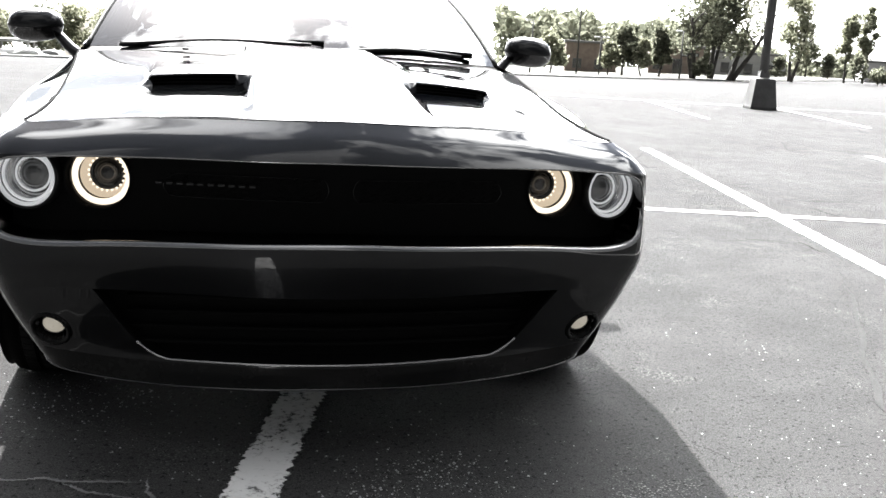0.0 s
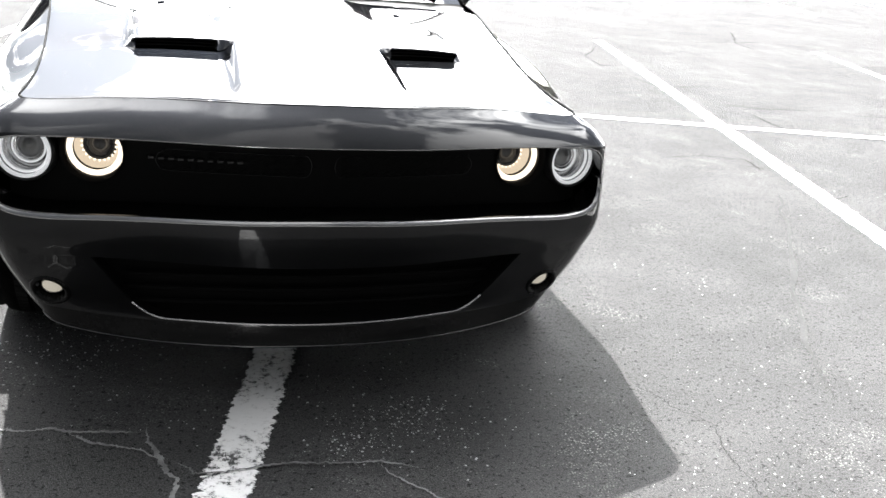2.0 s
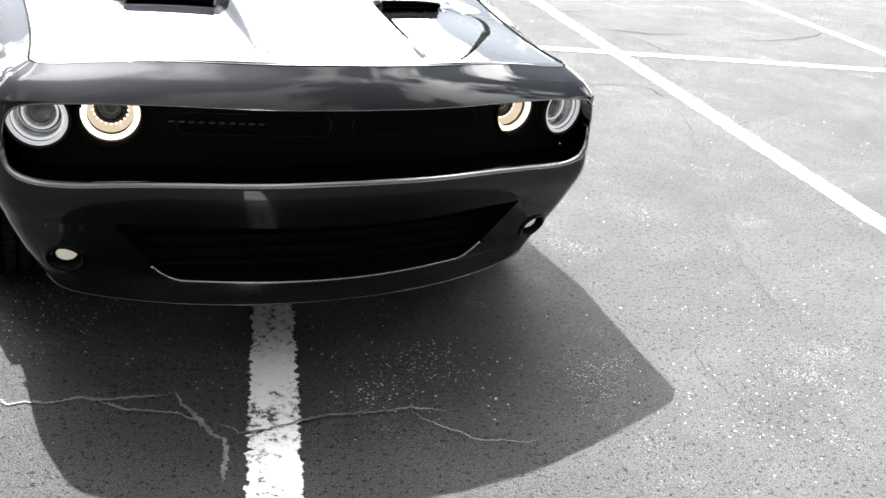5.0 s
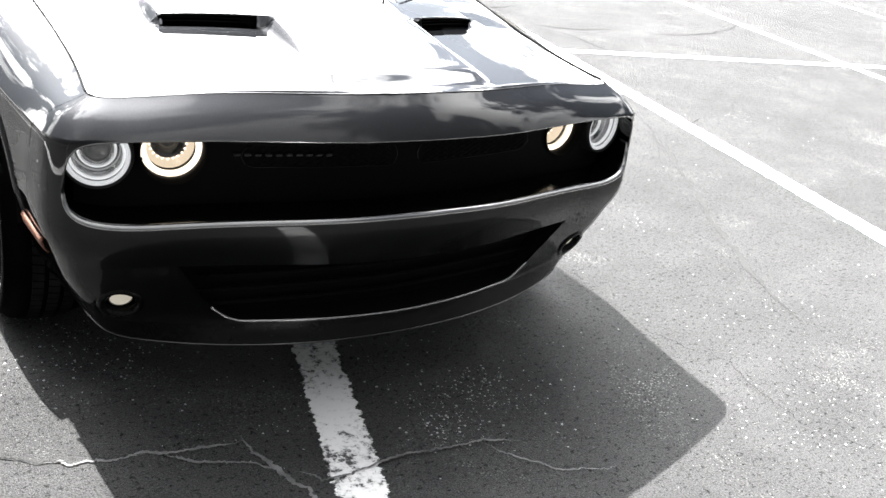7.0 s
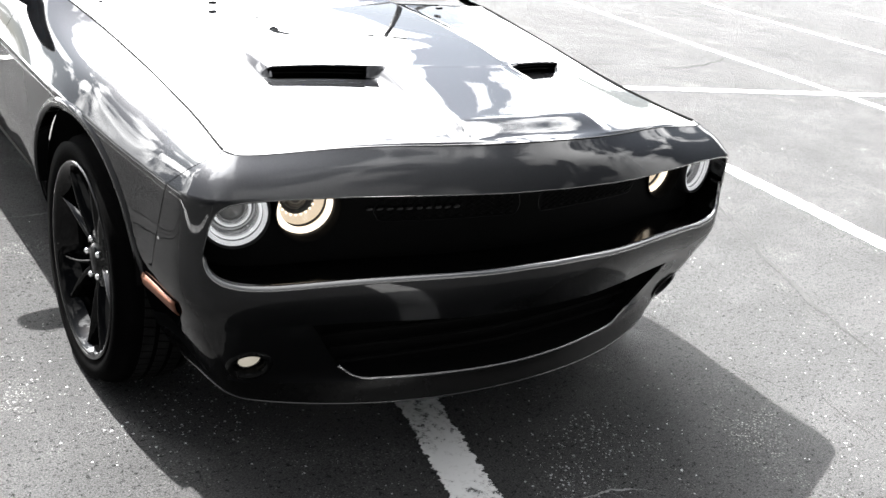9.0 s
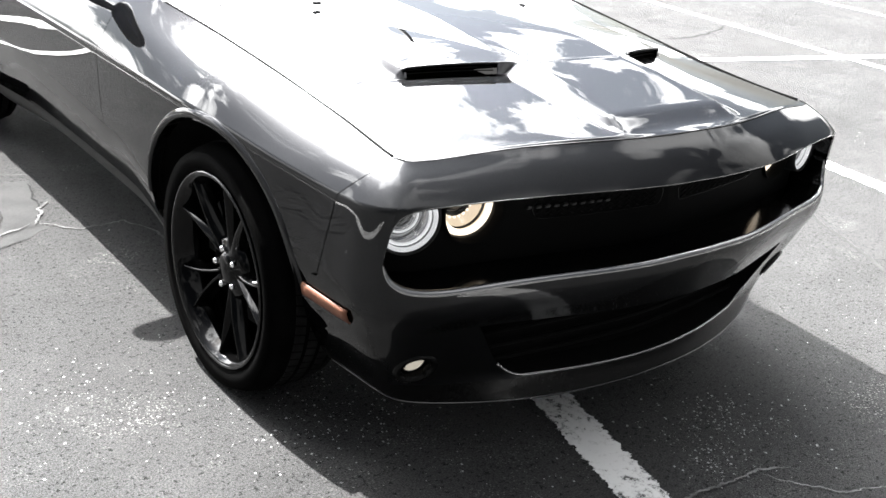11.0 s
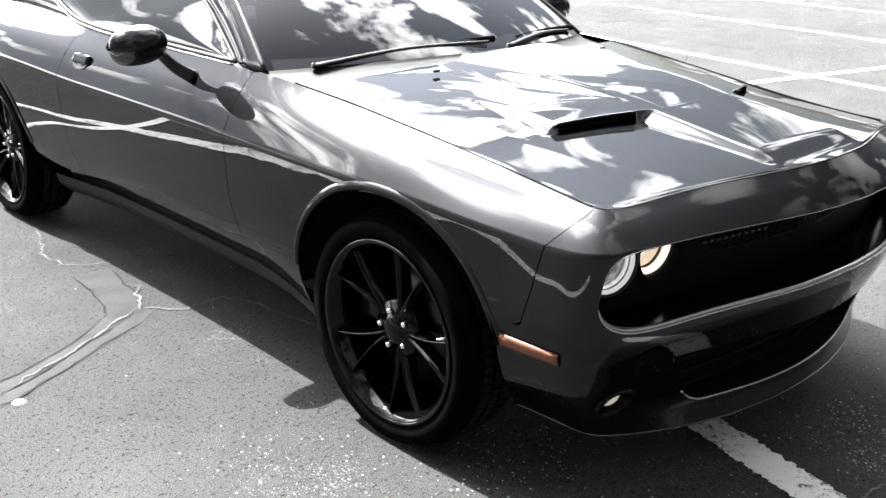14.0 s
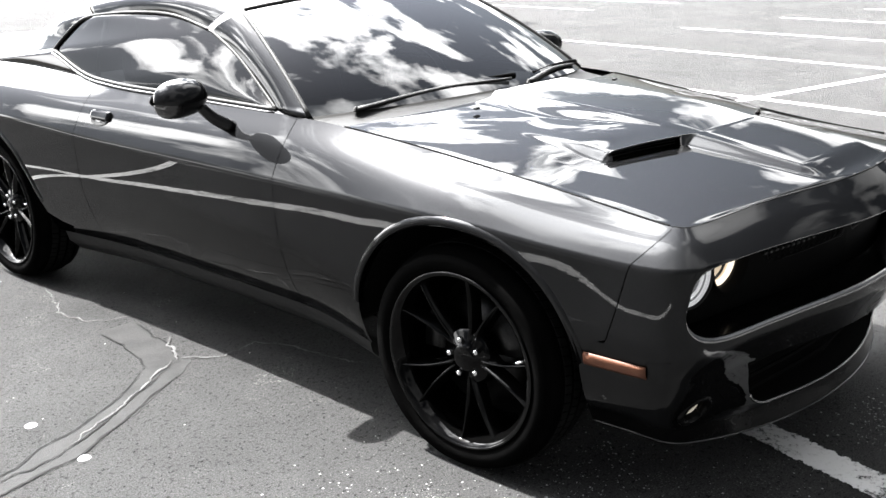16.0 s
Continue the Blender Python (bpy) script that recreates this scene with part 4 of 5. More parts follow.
# ---- side frames and windows ----
for side in (-1, 1):
    m3 = (side, 1, 1)
    n = 30
    # window outline: sill, rear edge, top edge, front edge; each n points
    belt = rope([(0.795, 1.86, 1.003), (0.792, 2.4, 1.010), (0.790, 2.95, 1.018), (0.782, 3.13, 1.030), (0.745, 3.50, 1.120)], n)
    rear_up = rope([(0.745, 3.50, 1.120), (0.715, 3.47, 1.165), (0.668, 3.36, 1.25), (0.652, 3.28, 1.272)], n)
    top = rope([(0.652, 3.28, 1.272), (0.648, 3.0, 1.292), (0.652, 2.65, 1.290), (0.675, 2.38, 1.246)], n)
    front = rope([(0.675, 2.38, 1.246), (0.715, 2.18, 1.172), (0.765, 1.97, 1.062), (0.795, 1.86, 1.003)], n)
    o_belt_y = np.linspace(1.70, 4.18, n)
    o_belt = hull(s_at_y(o_belt_y), np.full(n, 6.0), 0.0)
    o_rear = rope([tuple(o_belt[-1]), (0.69, 4.05, 1.09), (0.625, 3.65, 1.25), tuple(ROOF_BACK[-1])], n)
    o_top = roof[-1][np.linspace(25, 0, n).round().astype(int)]
    o_front = loft(WS_LOW, WS_TOP, n, 0.022)[-1][::-1].copy()
    o_front[-1] = o_belt[0]
    inner = np.concatenate([belt, rear_up, top, front])
    outer = np.concatenate([o_belt, o_rear, o_top, o_front])
    t = np.linspace(0, 1, 6)[None, :, None]
    ring = inner[:, None] * (1 - t) + outer[:, None] * t
    bul = np.concatenate([np.zeros(n), 0.02 * np.sin(np.linspace(0, np.pi, n)), np.full(n, 0.012), np.full(n, 0.014)])[:, None, None]
    ring = ring + np.array([1.0, 0, 0.35]) * bul * 4 * t * (1 - t)
    g = outward(grid(np.concatenate([ring, ring[:1]]) * m3), (0, 2.6, 0.9))
    part("side_frame", mesh_of("side_frame", *g), PAINT, car, "painted pillars and roof rail round the side window")
    low_line = np.concatenate([belt, rear_up[1:]])
    up_line = np.concatenate([front[::-1], top[::-1][1:]])
    a, b = low_line[np.linspace(0, len(low_line) - 1, 40).round().astype(int)], up_line[np.linspace(0, len(up_line) - 1, 40).round().astype(int)]
    tt = np.linspace(0, 1, 14)[None, :, None]
    pane = a[:, None] * (1 - tt) + b[:, None] * tt
    pane[..., 0] += 0.010 * 4 * tt[..., 0] * (1 - tt[..., 0]) - 0.008
    win = part("side_window", mesh_of("side_window", *outward(grid(pane * m3), (0, 2.6, 1.0))), WINDOW, car, "dark tinted side window reflecting clouds")
    win.visible_shadow = False
    part("window_seal", mesh_of("window_seal", *join(tube(np.concatenate([rear_up, top, front]) * m3, 0.007, 6), tube(belt * m3, 0.008, 6))), BLACK, car, "black rubber window seal")
    part("belt_moulding", mesh_of("belt_moulding", *tube((belt + (0.006, 0, -0.012)) * m3, 0.006, 6)), GLOSS, car)
    # dark pillar between door glass and rear glass
    part("glass_divider", mesh_of("glass_divider", *tube(np.array([(0.775, 3.12, 1.02), (0.72, 3.16, 1.15), (0.645, 3.20, 1.275)]) * m3 + (-side * 0.02, 0, 0), 0.012, 6)), BLACK, car)

    # door mirror: two-part shell on a stalk
    mir = new("door_mirror")
    mir.parent = car
    mir.matrix_basis = pose(side * 1.035, 2.06, 1.055, 0, 0, -side * 8)
    tagged(mir, "grey and black door mirror on a stalk")
    def shell(lo, hi):
        vs = np.linspace(lo, hi, 20)
        uu = np.linspace(-0.999, 0.999, 24)
        r = (1 - abs(uu) ** 2.6) ** 0.45
        p = np.zeros((24, 20, 3))
        p[..., 0] = uu[:, None] * 0.106
        p[..., 1] = 0.02 - np.cos(vs)[None] * r[:, None] * 0.075 * np.where(np.cos(vs) > 0, 1, 0.45)[None]
        p[..., 2] = np.sin(vs)[None] * r[:, None] * 0.066 + 0.012 * uu[:, None] * -side * 0.4
        return p
    part("mirror_shell", mesh_of("mirror_shell", *outward(grid(shell(-0.15, math.pi - 0.25)), (0, 0.02, 0))), PAINT, mir, "grey painted upper mirror shell")
    part("mirror_base", mesh_of("mirror_base", *outward(grid(shell(math.pi - 0.25, 2 * math.pi - 0.15)), (0, 0.02, 0))), GLOSS, mir, "black lower mirror shell")
    part("mirror_glass", mesh_of("mirror_glass", *grid(shell(-0.15, 2 * math.pi - 0.15)[:, [8, 18]] * (0.9, 0, 0.8) + (0, 0.056, 0))), CHROME, mir, "mirror glass")
    stalk = rope([(-side * 0.085, 0.02, -0.035), (-side * 0.13, 0.0, -0.085), (-side * 0.185, -0.03, -0.125)], 9)
    part("mirror_stalk", mesh_of("mirror_stalk", *tube(stalk, np.linspace(0.024, 0.034, 9), 10, flat=0.75)), PAINT, mir, "dark grey mirror stalk")

    # door handle: a flap in a cupped recess
    s = s_at_y(2.90)
    hp = hull(np.array([s]), level_of(s, 0.885))[0] * m3
    handle = new("door_handle")
    handle.parent = car
    handle.matrix_basis = Matrix.Translation(hp) @ pose(0, 0, 0, 0, -side * 28, 0)
    tagged(handle, "painted pull handle over a dark cup")
    part("cup", mesh_of("cup", *move(lathe([(0.058, 0.003), (0.05, 0.004), (0.03, 0.001), (0.0005, -0.001)], 28, "x"), (0, 0, 0), Matrix.Diagonal((side, 1.15, 0.55)))), BLACK, handle, "dark finger cup")
    part("flap", block(-0.014, 0.024, -0.070, 0.070, -0.008, 0.034, 0.012, 3), PAINT, handle, "painted handle flap")

# ---- wipers ----
for cx, ex in ((-0.66, 0.02), (0.10, 0.62)):
    a = np.array([np.interp(x, WS_LOW[:, 0], WS_LOW[:, k]) for x in (cx, ex) for k in range(3)]).reshape(2, 3)
    a[:, 0] = (cx, ex)
    base_p, tip = a[0] + (0, -0.008, 0.006), a[1] + (0, 0.020, 0.026)
    mid = (base_p + tip) / 2 + (0, -0.004, 0.016)
    wiper = part("wiper", mesh_of("wiper", *tube(rope([base_p, mid, tip], 14), np.linspace(0.014, 0.008, 14), 8, flat=0.7)), BLACK, car, "black wiper arm")
    blade = rope([base_p * 0.80 + tip * 0.20 + (0, 0.030, 0.012), (base_p + tip) / 2 + (0, 0.026, 0.014), tip + (0.05, 0.022, 0.004)], 12)
    part("blade", mesh_of("blade", *tube(blade, 0.010, 6, flat=1.3)), RUBBER, wiper, "black rubber blade")
    part("pivot", mesh_of("pivot", *move(lathe([(0.0005, 0.012), (0.007, 0.010), (0.010, -0.006)], 14, "z"), base_p)), BLACK, wiper)

# ---- cabin ----
part("dashboard", block(-0.70, 0.70, 1.72, 2.15, 0.78, 0.975, 0.05, 4), CABIN, car, "black dashboard")
part("steering_wheel", mesh_of("steering_wheel", *move(lathe([(0.185 + 0.016 * math.cos(a), 0.016 * math.sin(a)) for a in np.linspace(0, 2 * np.pi, 9)], 32, "y"), (0.36, 2.28, 0.94), Matrix.Rotation(radians(-22), 3, "X").to_4x4())), BLACK, car, "black steering wheel")
for x in (-0.36, 0.36):
    seat = part("seat", block(x - 0.25, x + 0.25, 2.55, 3.05, 0.40, 0.60, 0.06, 3), CABIN, car, "black front seat")
    bk = block(x - 0.24, x + 0.24, -0.07, 0.07, 0, 0.58, 0.06, 3)
    bmesh.ops.transform(bk, matrix=pose(0, 3.03, 0.56, -14, 0, 0), verts=bk.verts)
    part("backrest", bk, CABIN, seat)
    part("headrest", block(x - 0.13, x + 0.13, 3.15, 3.24, 1.12, 1.29, 0.04, 3), CABIN, seat)
part("rear_bench", block(-0.62, 0.62, 3.35, 3.95, 0.45, 0.95, 0.08, 3), CABIN, car, "black rear bench")
part("cabin_floor", block(-0.72, 0.72, 1.55, 4.3, 0.28, 0.34, 0.01), CABIN, car)
part("rear_view_mirror", block(-0.12, 0.12, 2.09, 2.11, 1.245, 1.30, 0.015, 3), BLACK, car, "rear-view mirror behind the windscreen")

# ---- wheels ----


def wheel(side, y):
    base = new("wheel")
    base.parent = car
    base.matrix_basis = pose(side * 0.918, y, 0.350, 0, 0, 0)
    tagged(base, "gloss black five-spoke wheel with a low tyre")
    o = side
    R, RR = 0.350, 0.270
    tyre = [(RR - 0.004, -0.035), (RR + 0.006, -0.012), (RR + 0.03, 0.0), (RR + 0.06, 0.0), (R - 0.024, -0.014), (R - 0.006, -0.030), (R, -0.055), (R + 0.001, -0.12), (R, -0.19), (R - 0.02, -0.232), (RR + 0.04, -0.245), (RR, -0.225)]
    def flipx(sheet):
        v, f = sheet
        v = np.asarray(v) * (o, 1, 1)
        return v, (f if o > 0 else [q[::-1] for q in f])
    ty = part("tyre", mesh_of("tyre", *flipx(lathe(tyre, 96))), RUBBER, base, "black low-profile tyre")
    blocks = []
    bm = block(-0.5, 0.5, -0.5, 0.5, -0.5, 0.5)
    cube_v, cube_f = np.array([v.co for v in bm.verts]), [tuple(v.index for v in f.verts) for f in bm.faces]
    bm.free()
    for k in range(78):
        a = 2 * np.pi * k / 78
        for xx, wd in ((-0.042, 0.026), (-0.082, 0.03), (-0.125, 0.03), (-0.168, 0.03), (-0.208, 0.026)):
            v = cube_v * (wd, 0.0235, 0.010)
            v[:, 1] += v[:, 0] * 0.25
            rr = R - 0.002 - (0.011 if wd < 0.03 else 0.0)
            v = v + (xx, 0, rr)
            c, s_ = math.cos(a), math.sin(a)
            v = np.stack([v[:, 0], v[:, 1] * c + v[:, 2] * s_, -v[:, 1] * s_ + v[:, 2] * c], 1)
            blocks.append((v, cube_f))
    part("tread", mesh_of("tread", *flipx(join(*blocks)), smooth=False), TREAD, ty)
    rim = [(RR + 0.002, -0.012), (RR + 0.008, -0.006), (RR + 0.004, -0.003), (RR - 0.008, -0.008), (RR - 0.012, -0.022), (RR - 0.022, -0.034), (RR - 0.030, -0.09), (RR - 0.04, -0.20), (RR, -0.225)]
    rm = part("rim", mesh_of("rim", *flipx(lathe(rim, 96))), RIM, base, "gloss black rim with a bright edge")
    part("rim_edge", mesh_of("rim_edge", *flipx(lathe([(RR + 0.0075, -0.0052), (RR + 0.0055, -0.002), (RR + 0.001, -0.0028), (RR - 0.001, -0.005)], 96))), EDGE, rm, "bright machined edge")
    # five forked spokes
    for k in range(5):
        a0 = radians(111 + 72 * k)
        for fork in (-1, 1):
            pts, rad = [], []
            for t in np.linspace(0, 1, 12):
                r = 0.055 + t * (RR - 0.014 - 0.055)
                a = a0 + fork * (0.10 + 0.155 * t)
                pts.append((-0.052 + 0.012 * math.sin(t * math.pi) + 0.028 * t ** 2.5, r * math.cos(a), r * math.sin(a)))
                rad.append(0.0135 - 0.004 * t)
            sec = np.array(pts)
            tan = np.gradient(sec, axis=0)
            tan /= np.linalg.norm(tan, axis=1)[:, None]
            across = np.cross(tan, (1, 0, 0))
            across /= np.linalg.norm(across, axis=1)[:, None]
            outn = np.cross(across, tan)
            if outn[0, 0] < 0:
                outn = -outn
            rad = np.array(rad)[:, None]
            prof = np.stack([sec - across * rad * 1.5 - outn * 0.036, sec - across * rad * 1.0 - outn * 0.016, sec - across * rad * 0.28 + outn * 0.002, sec + across * rad * 0.05 + outn * 0.005, sec + across * rad * 0.28 + outn * 0.002, sec + across * rad * 1.0 - outn * 0.016, sec + across * rad * 1.5 - outn * 0.036], 1)
            part("spoke", mesh_of("spoke", *flipx(grid(prof))), RIM, rm)
    part("hub", mesh_of("hub", *flipx(lathe([(0.098, -0.085), (0.092, -0.060), (0.080, -0.048), (0.046, -0.046), (0.042, -0.040), (0.034, -0.036), (0.0005, -0.034)], 48))), RIM, rm, "gloss black hub")
    for k in range(5):
        a = radians(147 + 72 * k)
        nut = move(lathe([(0.0095, -0.02), (0.0095, 0.010), (0.0085, 0.014), (0.005, 0.017), (0.0005, 0.018)], 10), (-0.05, 0.0575 * math.cos(a), 0.0575 * math.sin(a)))
        part("lug_nut", mesh_of("lug_nut", *flipx(nut)), CHROME, rm, "chrome lug nut")
    part("brake_disc", mesh_of("brake_disc", *flipx(lathe([(0.175, -0.125), (0.175, -0.115), (0.09, -0.113), (0.0005, -0.11)], 48))), STEEL, base, "steel brake disc")
    cal = lathe([(0.195, -0.15), (0.198, -0.085), (0.12, -0.08), (0.12, -0.15)], 64)
    v, f = cal
    sel = np.arctan2(np.asarray(v)[:, 2], np.asarray(v)[:, 1] * 1.0)
    keepf = [q for q in f if all(-0.15 < sel[i] < 0.95 for i in q)]
    part("caliper", mesh_of("caliper", *flipx((v, keepf))), STEEL, base, "grey brake caliper")
    part("backing", mesh_of("backing", *flipx(lathe([(0.24, -0.20), (0.0005, -0.20)], 32))), VOID, base)
    stem = tube([(-0.03, (RR - 0.02) * math.cos(2.9), (RR - 0.02) * math.sin(2.9)), (-0.012, (RR - 0.045) * math.cos(2.9), (RR - 0.045) * math.sin(2.9))], 0.004, 6)
    part("valve", mesh_of("valve", *flipx(stem)), CHROME, rm)


for side in (-1, 1):
    for y in WHEELS:
        wheel(side, y)

# ---- ground, parking lines, cracks, loose stones ----
span = np.concatenate([-np.geomspace(900, 12, 14), np.linspace(-10, 22, 17), np.linspace(24, 46, 12), np.geomspace(50, 900, 16)])


def lot_z(x, y):
    """The lot is level round the car; its fall beyond fits the camera's view."""
    k = 0.0310 + 0.0106 * np.clip(-np.asarray(x) / 20.0, 0, 1) - 0.0154 * np.clip((np.asarray(x) - 15.0) / 70.0, 0, 1)
    d = np.asarray(y) - 24.0
    return -k * 0.5 * (d + np.sqrt(d * d + 9.0)) + k * 0.5 * (-24.0 + math.sqrt(585.0)) * (np.asarray(y) < 22)


gx_, gy_ = np.meshgrid(span, span, indexing="ij")
gp = np.stack([gx_, gy_, np.where(gy_ < 16, 0.0, lot_z(gx_, gy_))], -1)
ground = part("ground", mesh_of("ground", *grid(gp), smooth=False), ASPHALT)
tagged(ground, "weathered grey asphalt of a parking lot", "parking lot", kind="structure")

PHI, S0, SPACING, H_LINE = 0.2015, -0.190, 2.852, 4.585
cph, sph = math.cos(PHI), math.sin(PHI)


def lot(a, b):
    """World place of a point a along the cross line and b along the bays."""
    return (a * cph + b * sph, -a * sph + b * cph)


def strip(a0, b0, a1, b1, wide, n=60, z=0.004, rag=0.004):
    rng = np.random.RandomState(int(abs(a0 * 131 + b0 * 17)) + 5)
    t = np.linspace(0, 1, n)
    along = np.array([a1 - a0, b1 - b0])
    nrm = np.array([-along[1], along[0]]) / np.linalg.norm(along)
    rows = []
    for off in (-0.5, -0.17, 0.17, 0.5):
        soft = np.convolve(rng.randn(n + 8), np.ones(9) / 3.0, "valid")
        e = off * wide + ((rng.randn(n) * 0.35 + soft * 0.65) * rag if abs(off) == 0.5 else 0)
        ab = np.array([a0, b0])[None] + along[None] * t[:, None] + nrm[None] * np.broadcast_to(e, (n,))[:, None]
        rows.append([(*lot(a, b), z) for a, b in ab])
    return grid(np.transpose(np.array(rows), (1, 0, 2)), flip=True)


def painted(name, sheet, label):
    ob = part(name, mesh_of(name, *sheet, smooth=False), LINE)
    return tagged(ob, label, "parking line", group="parking bay lines", kind="structure")


for k in range(-2, 7):
    far = H_LINE + (4.4 if k == 1 else 5.0 if k < 3 else 5.8)
    near = H_LINE - 5.6 if k else 0.75
    painted("bay_line", strip(S0 + k * SPACING, near, S0 + k * SPACING, far, 0.108 + 0.02 * (k == 1), 1800, rag=0.006), "worn white painted bay line on asphalt")
# front piece of the car's own line, set askew to fit the camera's view
painted("bay_line", strip(S0 - 0.064, H_LINE - 5.6, S0 + 0.032, 0.745, 0.130, 1000, rag=0.006), "worn white painted bay line running out under the car")
painted("cross_line", strip(S0 - 2.0 * SPACING, H_LINE, S0 + 6.4 * SPACING, H_LINE, 0.108, 900, 0.006, rag=0.0028), "worn white painted cross line between bay rows")
for k in range(1, 7):
    painted("bay_line", strip(S0 - 0.5 + k * SPACING, H_LINE + 10.4, S0 - 0.5 + k * SPACING, H_LINE + 15.6, 0.108, 80), "worn white painted bay line on asphalt")
painted("cross_line", strip(S0 + 0.2 * SPACING, H_LINE + 15.6, S0 + 9 * SPACING, H_LINE + 15.6, 0.108, 120, 0.006), "worn white painted cross line between bay rows")


def jagged(points, n, amp, seed):
    rng = np.random.RandomState(seed)
    p = np.array(points, float)
    k = np.concatenate([[0], np.cumsum(np.linalg.norm(np.diff(p, axis=0), axis=1))])
    t = np.linspace(0, k[-1], n)
    q = np.stack([np.interp(t, k, p[:, i]) for i in (0, 1)], 1)
    for span_n, share in ((16, 1.0), (6, 0.6), (1, 0.22)):
        m = max(3, n // span_n)
        bend = rng.randn(m, 2) * amp * share
        q = q + np.stack([np.interp(np.linspace(0, m - 1, n), np.arange(m), bend[:, i]) for i in (0, 1)], 1)
    return q


def ribbon(line, wide, seed, z):
    rng = np.random.RandomState(seed)
    d = np.gradient(line, axis=0)
    d /= np.linalg.norm(d, axis=1)[:, None] + 1e-9
    n = len(line)
    step = np.linalg.norm(np.diff(line, axis=0), axis=1).mean()
    k = int(min(n // 2, max(1, 2.5 * wide / step)))
    pad = np.concatenate([np.repeat(d[:1], k, 0), d, np.repeat(d[-1:], k, 0)])
    d = np.stack([np.convolve(pad[:, i], np.ones(2 * k + 1), "valid") for i in (0, 1)], 1)
    d /= np.linalg.norm(d, axis=1)[:, None] + 1e-9
    nrm = np.stack([-d[:, 1], d[:, 0]], 1)
    m = max(3, n // 7)
    w = wide * 0.5 * (0.15 + 0.75 * np.interp(np.linspace(0, m - 1, n), np.arange(m), rng.rand(m)) + 0.45 * rng.rand(n))
    w *= np.clip(np.minimum(np.arange(n), n - 1 - np.arange(n)) / (0.12 * n), 0.1, 1)
    a, b = line + nrm * w[:, None], line - nrm * w[:, None]
    rows = np.stack([np.c_[a, np.full(len(a), z)], np.c_[b, np.full(len(b), z)]], 1)
    return grid(rows)


def crack(points, wide, seed, mat, label, z=0.003, amp=0.011, step=0.006):
    length = sum(math.dist(a, b) for a, b in zip(points, points[1:]))
    line = jagged(points, max(8, int(length / step)), amp, seed)
    ob = part("crack", mesh_of("crack", *ribbon(line, wide, seed + 1, z + 0.00004 * (seed % 40)), smooth=False), mat)
    tagged(ob, label, "crack", group="cracks in the asphalt", kind="structure")


SAND, TAR, BAND = "sandy crack in the asphalt", "dark hairline crack in the asphalt", "worn sealed band along a crack"
crack([(-0.95, 0.14), (-0.81, 0.12), (-0.66, 0.07), (-0.56, 0.06), (-0.46, 0.06)], 0.012, 11, PALE_SAND, SAND)
crack([(-0.46, 0.06), (-0.455, 0.0), (-0.43, -0.09), (-0.395, -0.17), (-0.41, -0.35)], 0.014, 12, PALE_SAND, SAND)
crack([(-0.66, 0.05), (-0.51, -0.04), (-0.42, -0.11)], 0.010, 13, PALE_SAND, SAND)
crack([(-0.41, -0.11), (-0.34, -0.17), (-0.17, -0.16), (-0.04, -0.155), (0.05, -0.18), (0.13, -0.20), (0.24, -0.23)], 0.010, 24, PALE_SAND, SAND, 0.007)
crack([(0.13, -0.20), (0.20, -0.29), (0.27, -0.35), (0.41, -0.40)], 0.006, 25, PALE_SAND, SAND)
crack([(-1.30, 0.24), (-1.01, 0.18), (-0.95, 0.14), (-0.86, 0.13)], 0.005, 26, HAIRLINE, TAR)


def band(points, wide, seed):
    """A smooth sealed band of even width with darker edges."""
    line = rope([(*p, 0) for p in points], 70)[:, :2]
    d = np.gradient(line, axis=0)
    n = np.stack([-d[:, 1], d[:, 0]], 1) / np.linalg.norm(d, axis=1)[:, None]
    r = np.random.RandomState(seed)
    w = wide * 0.5 * (1 + 0.16 * np.convolve(r.randn(78), np.ones(9) / 3, "valid"))[:, None]
    sheet = np.stack([np.c_[line + n * w * k, np.full(70, 0.0008 + 0.00004 * seed)] for k in (-1, -0.3, 0.3, 1)], 1)
    tagged(part("sealed_band", mesh_of("sealed_band", *grid(sheet, flip=True), smooth=False), SEALER), BAND, "sealed crack", group="cracks in the asphalt", kind="structure")
    for k in (-0.93, 0.93):
        edge = line + n * w * k
        crack([tuple(p) for p in edge[::5]], 0.010, seed + 2 + int(k), HAIRLINE, TAR, 0.003, 0.004, 0.012)


band([(-2.7, 2.02), (-2.2, 1.94), (-1.78, 1.96), (-1.65, 2.00), (-1.50, 2.06), (-1.34, 2.14), (-1.17, 2.24), (-1.00, 2.36)], 0.15, 14)
band([(-1.06, 2.34), (-1.01, 2.48), (-0.98, 2.66), (-0.96, 2.86)], 0.15, 34)
crack([(-2.7, 2.02), (-2.2, 1.94), (-1.78, 1.96), (-1.65, 2.00), (-1.50, 2.06), (-1.34, 2.14), (-1.17, 2.24), (-1.00, 2.36)], 0.009, 15, HAIRLINE, TAR, 0.004, 0.007)
crack([(-1.62, 2.02), (-1.50, 2.07), (-1.34, 2.15), (-1.17, 2.25), (-1.00, 2.36)], 0.010, 16, CRACK, SAND, 0.005, 0.008)
crack([(-1.00, 2.36), (-0.95, 2.46), (-0.90, 2.57)], 0.014, 17, CRACK, SAND, 0.005)
crack([(-0.85, 2.89), (-0.95, 2.97), (-1.02, 3.02), (-1.05, 3.16), (-0.97, 3.40), (-0.89, 3.63)], 0.010, 18, CRACK, SAND)
crack([(-1.00, 2.36), (-0.85, 2.23), (-0.70, 2.24), (-0.61, 2.10), (-0.59, 1.88), (-0.56, 1.70)], 0.011, 19, CRACK, SAND)
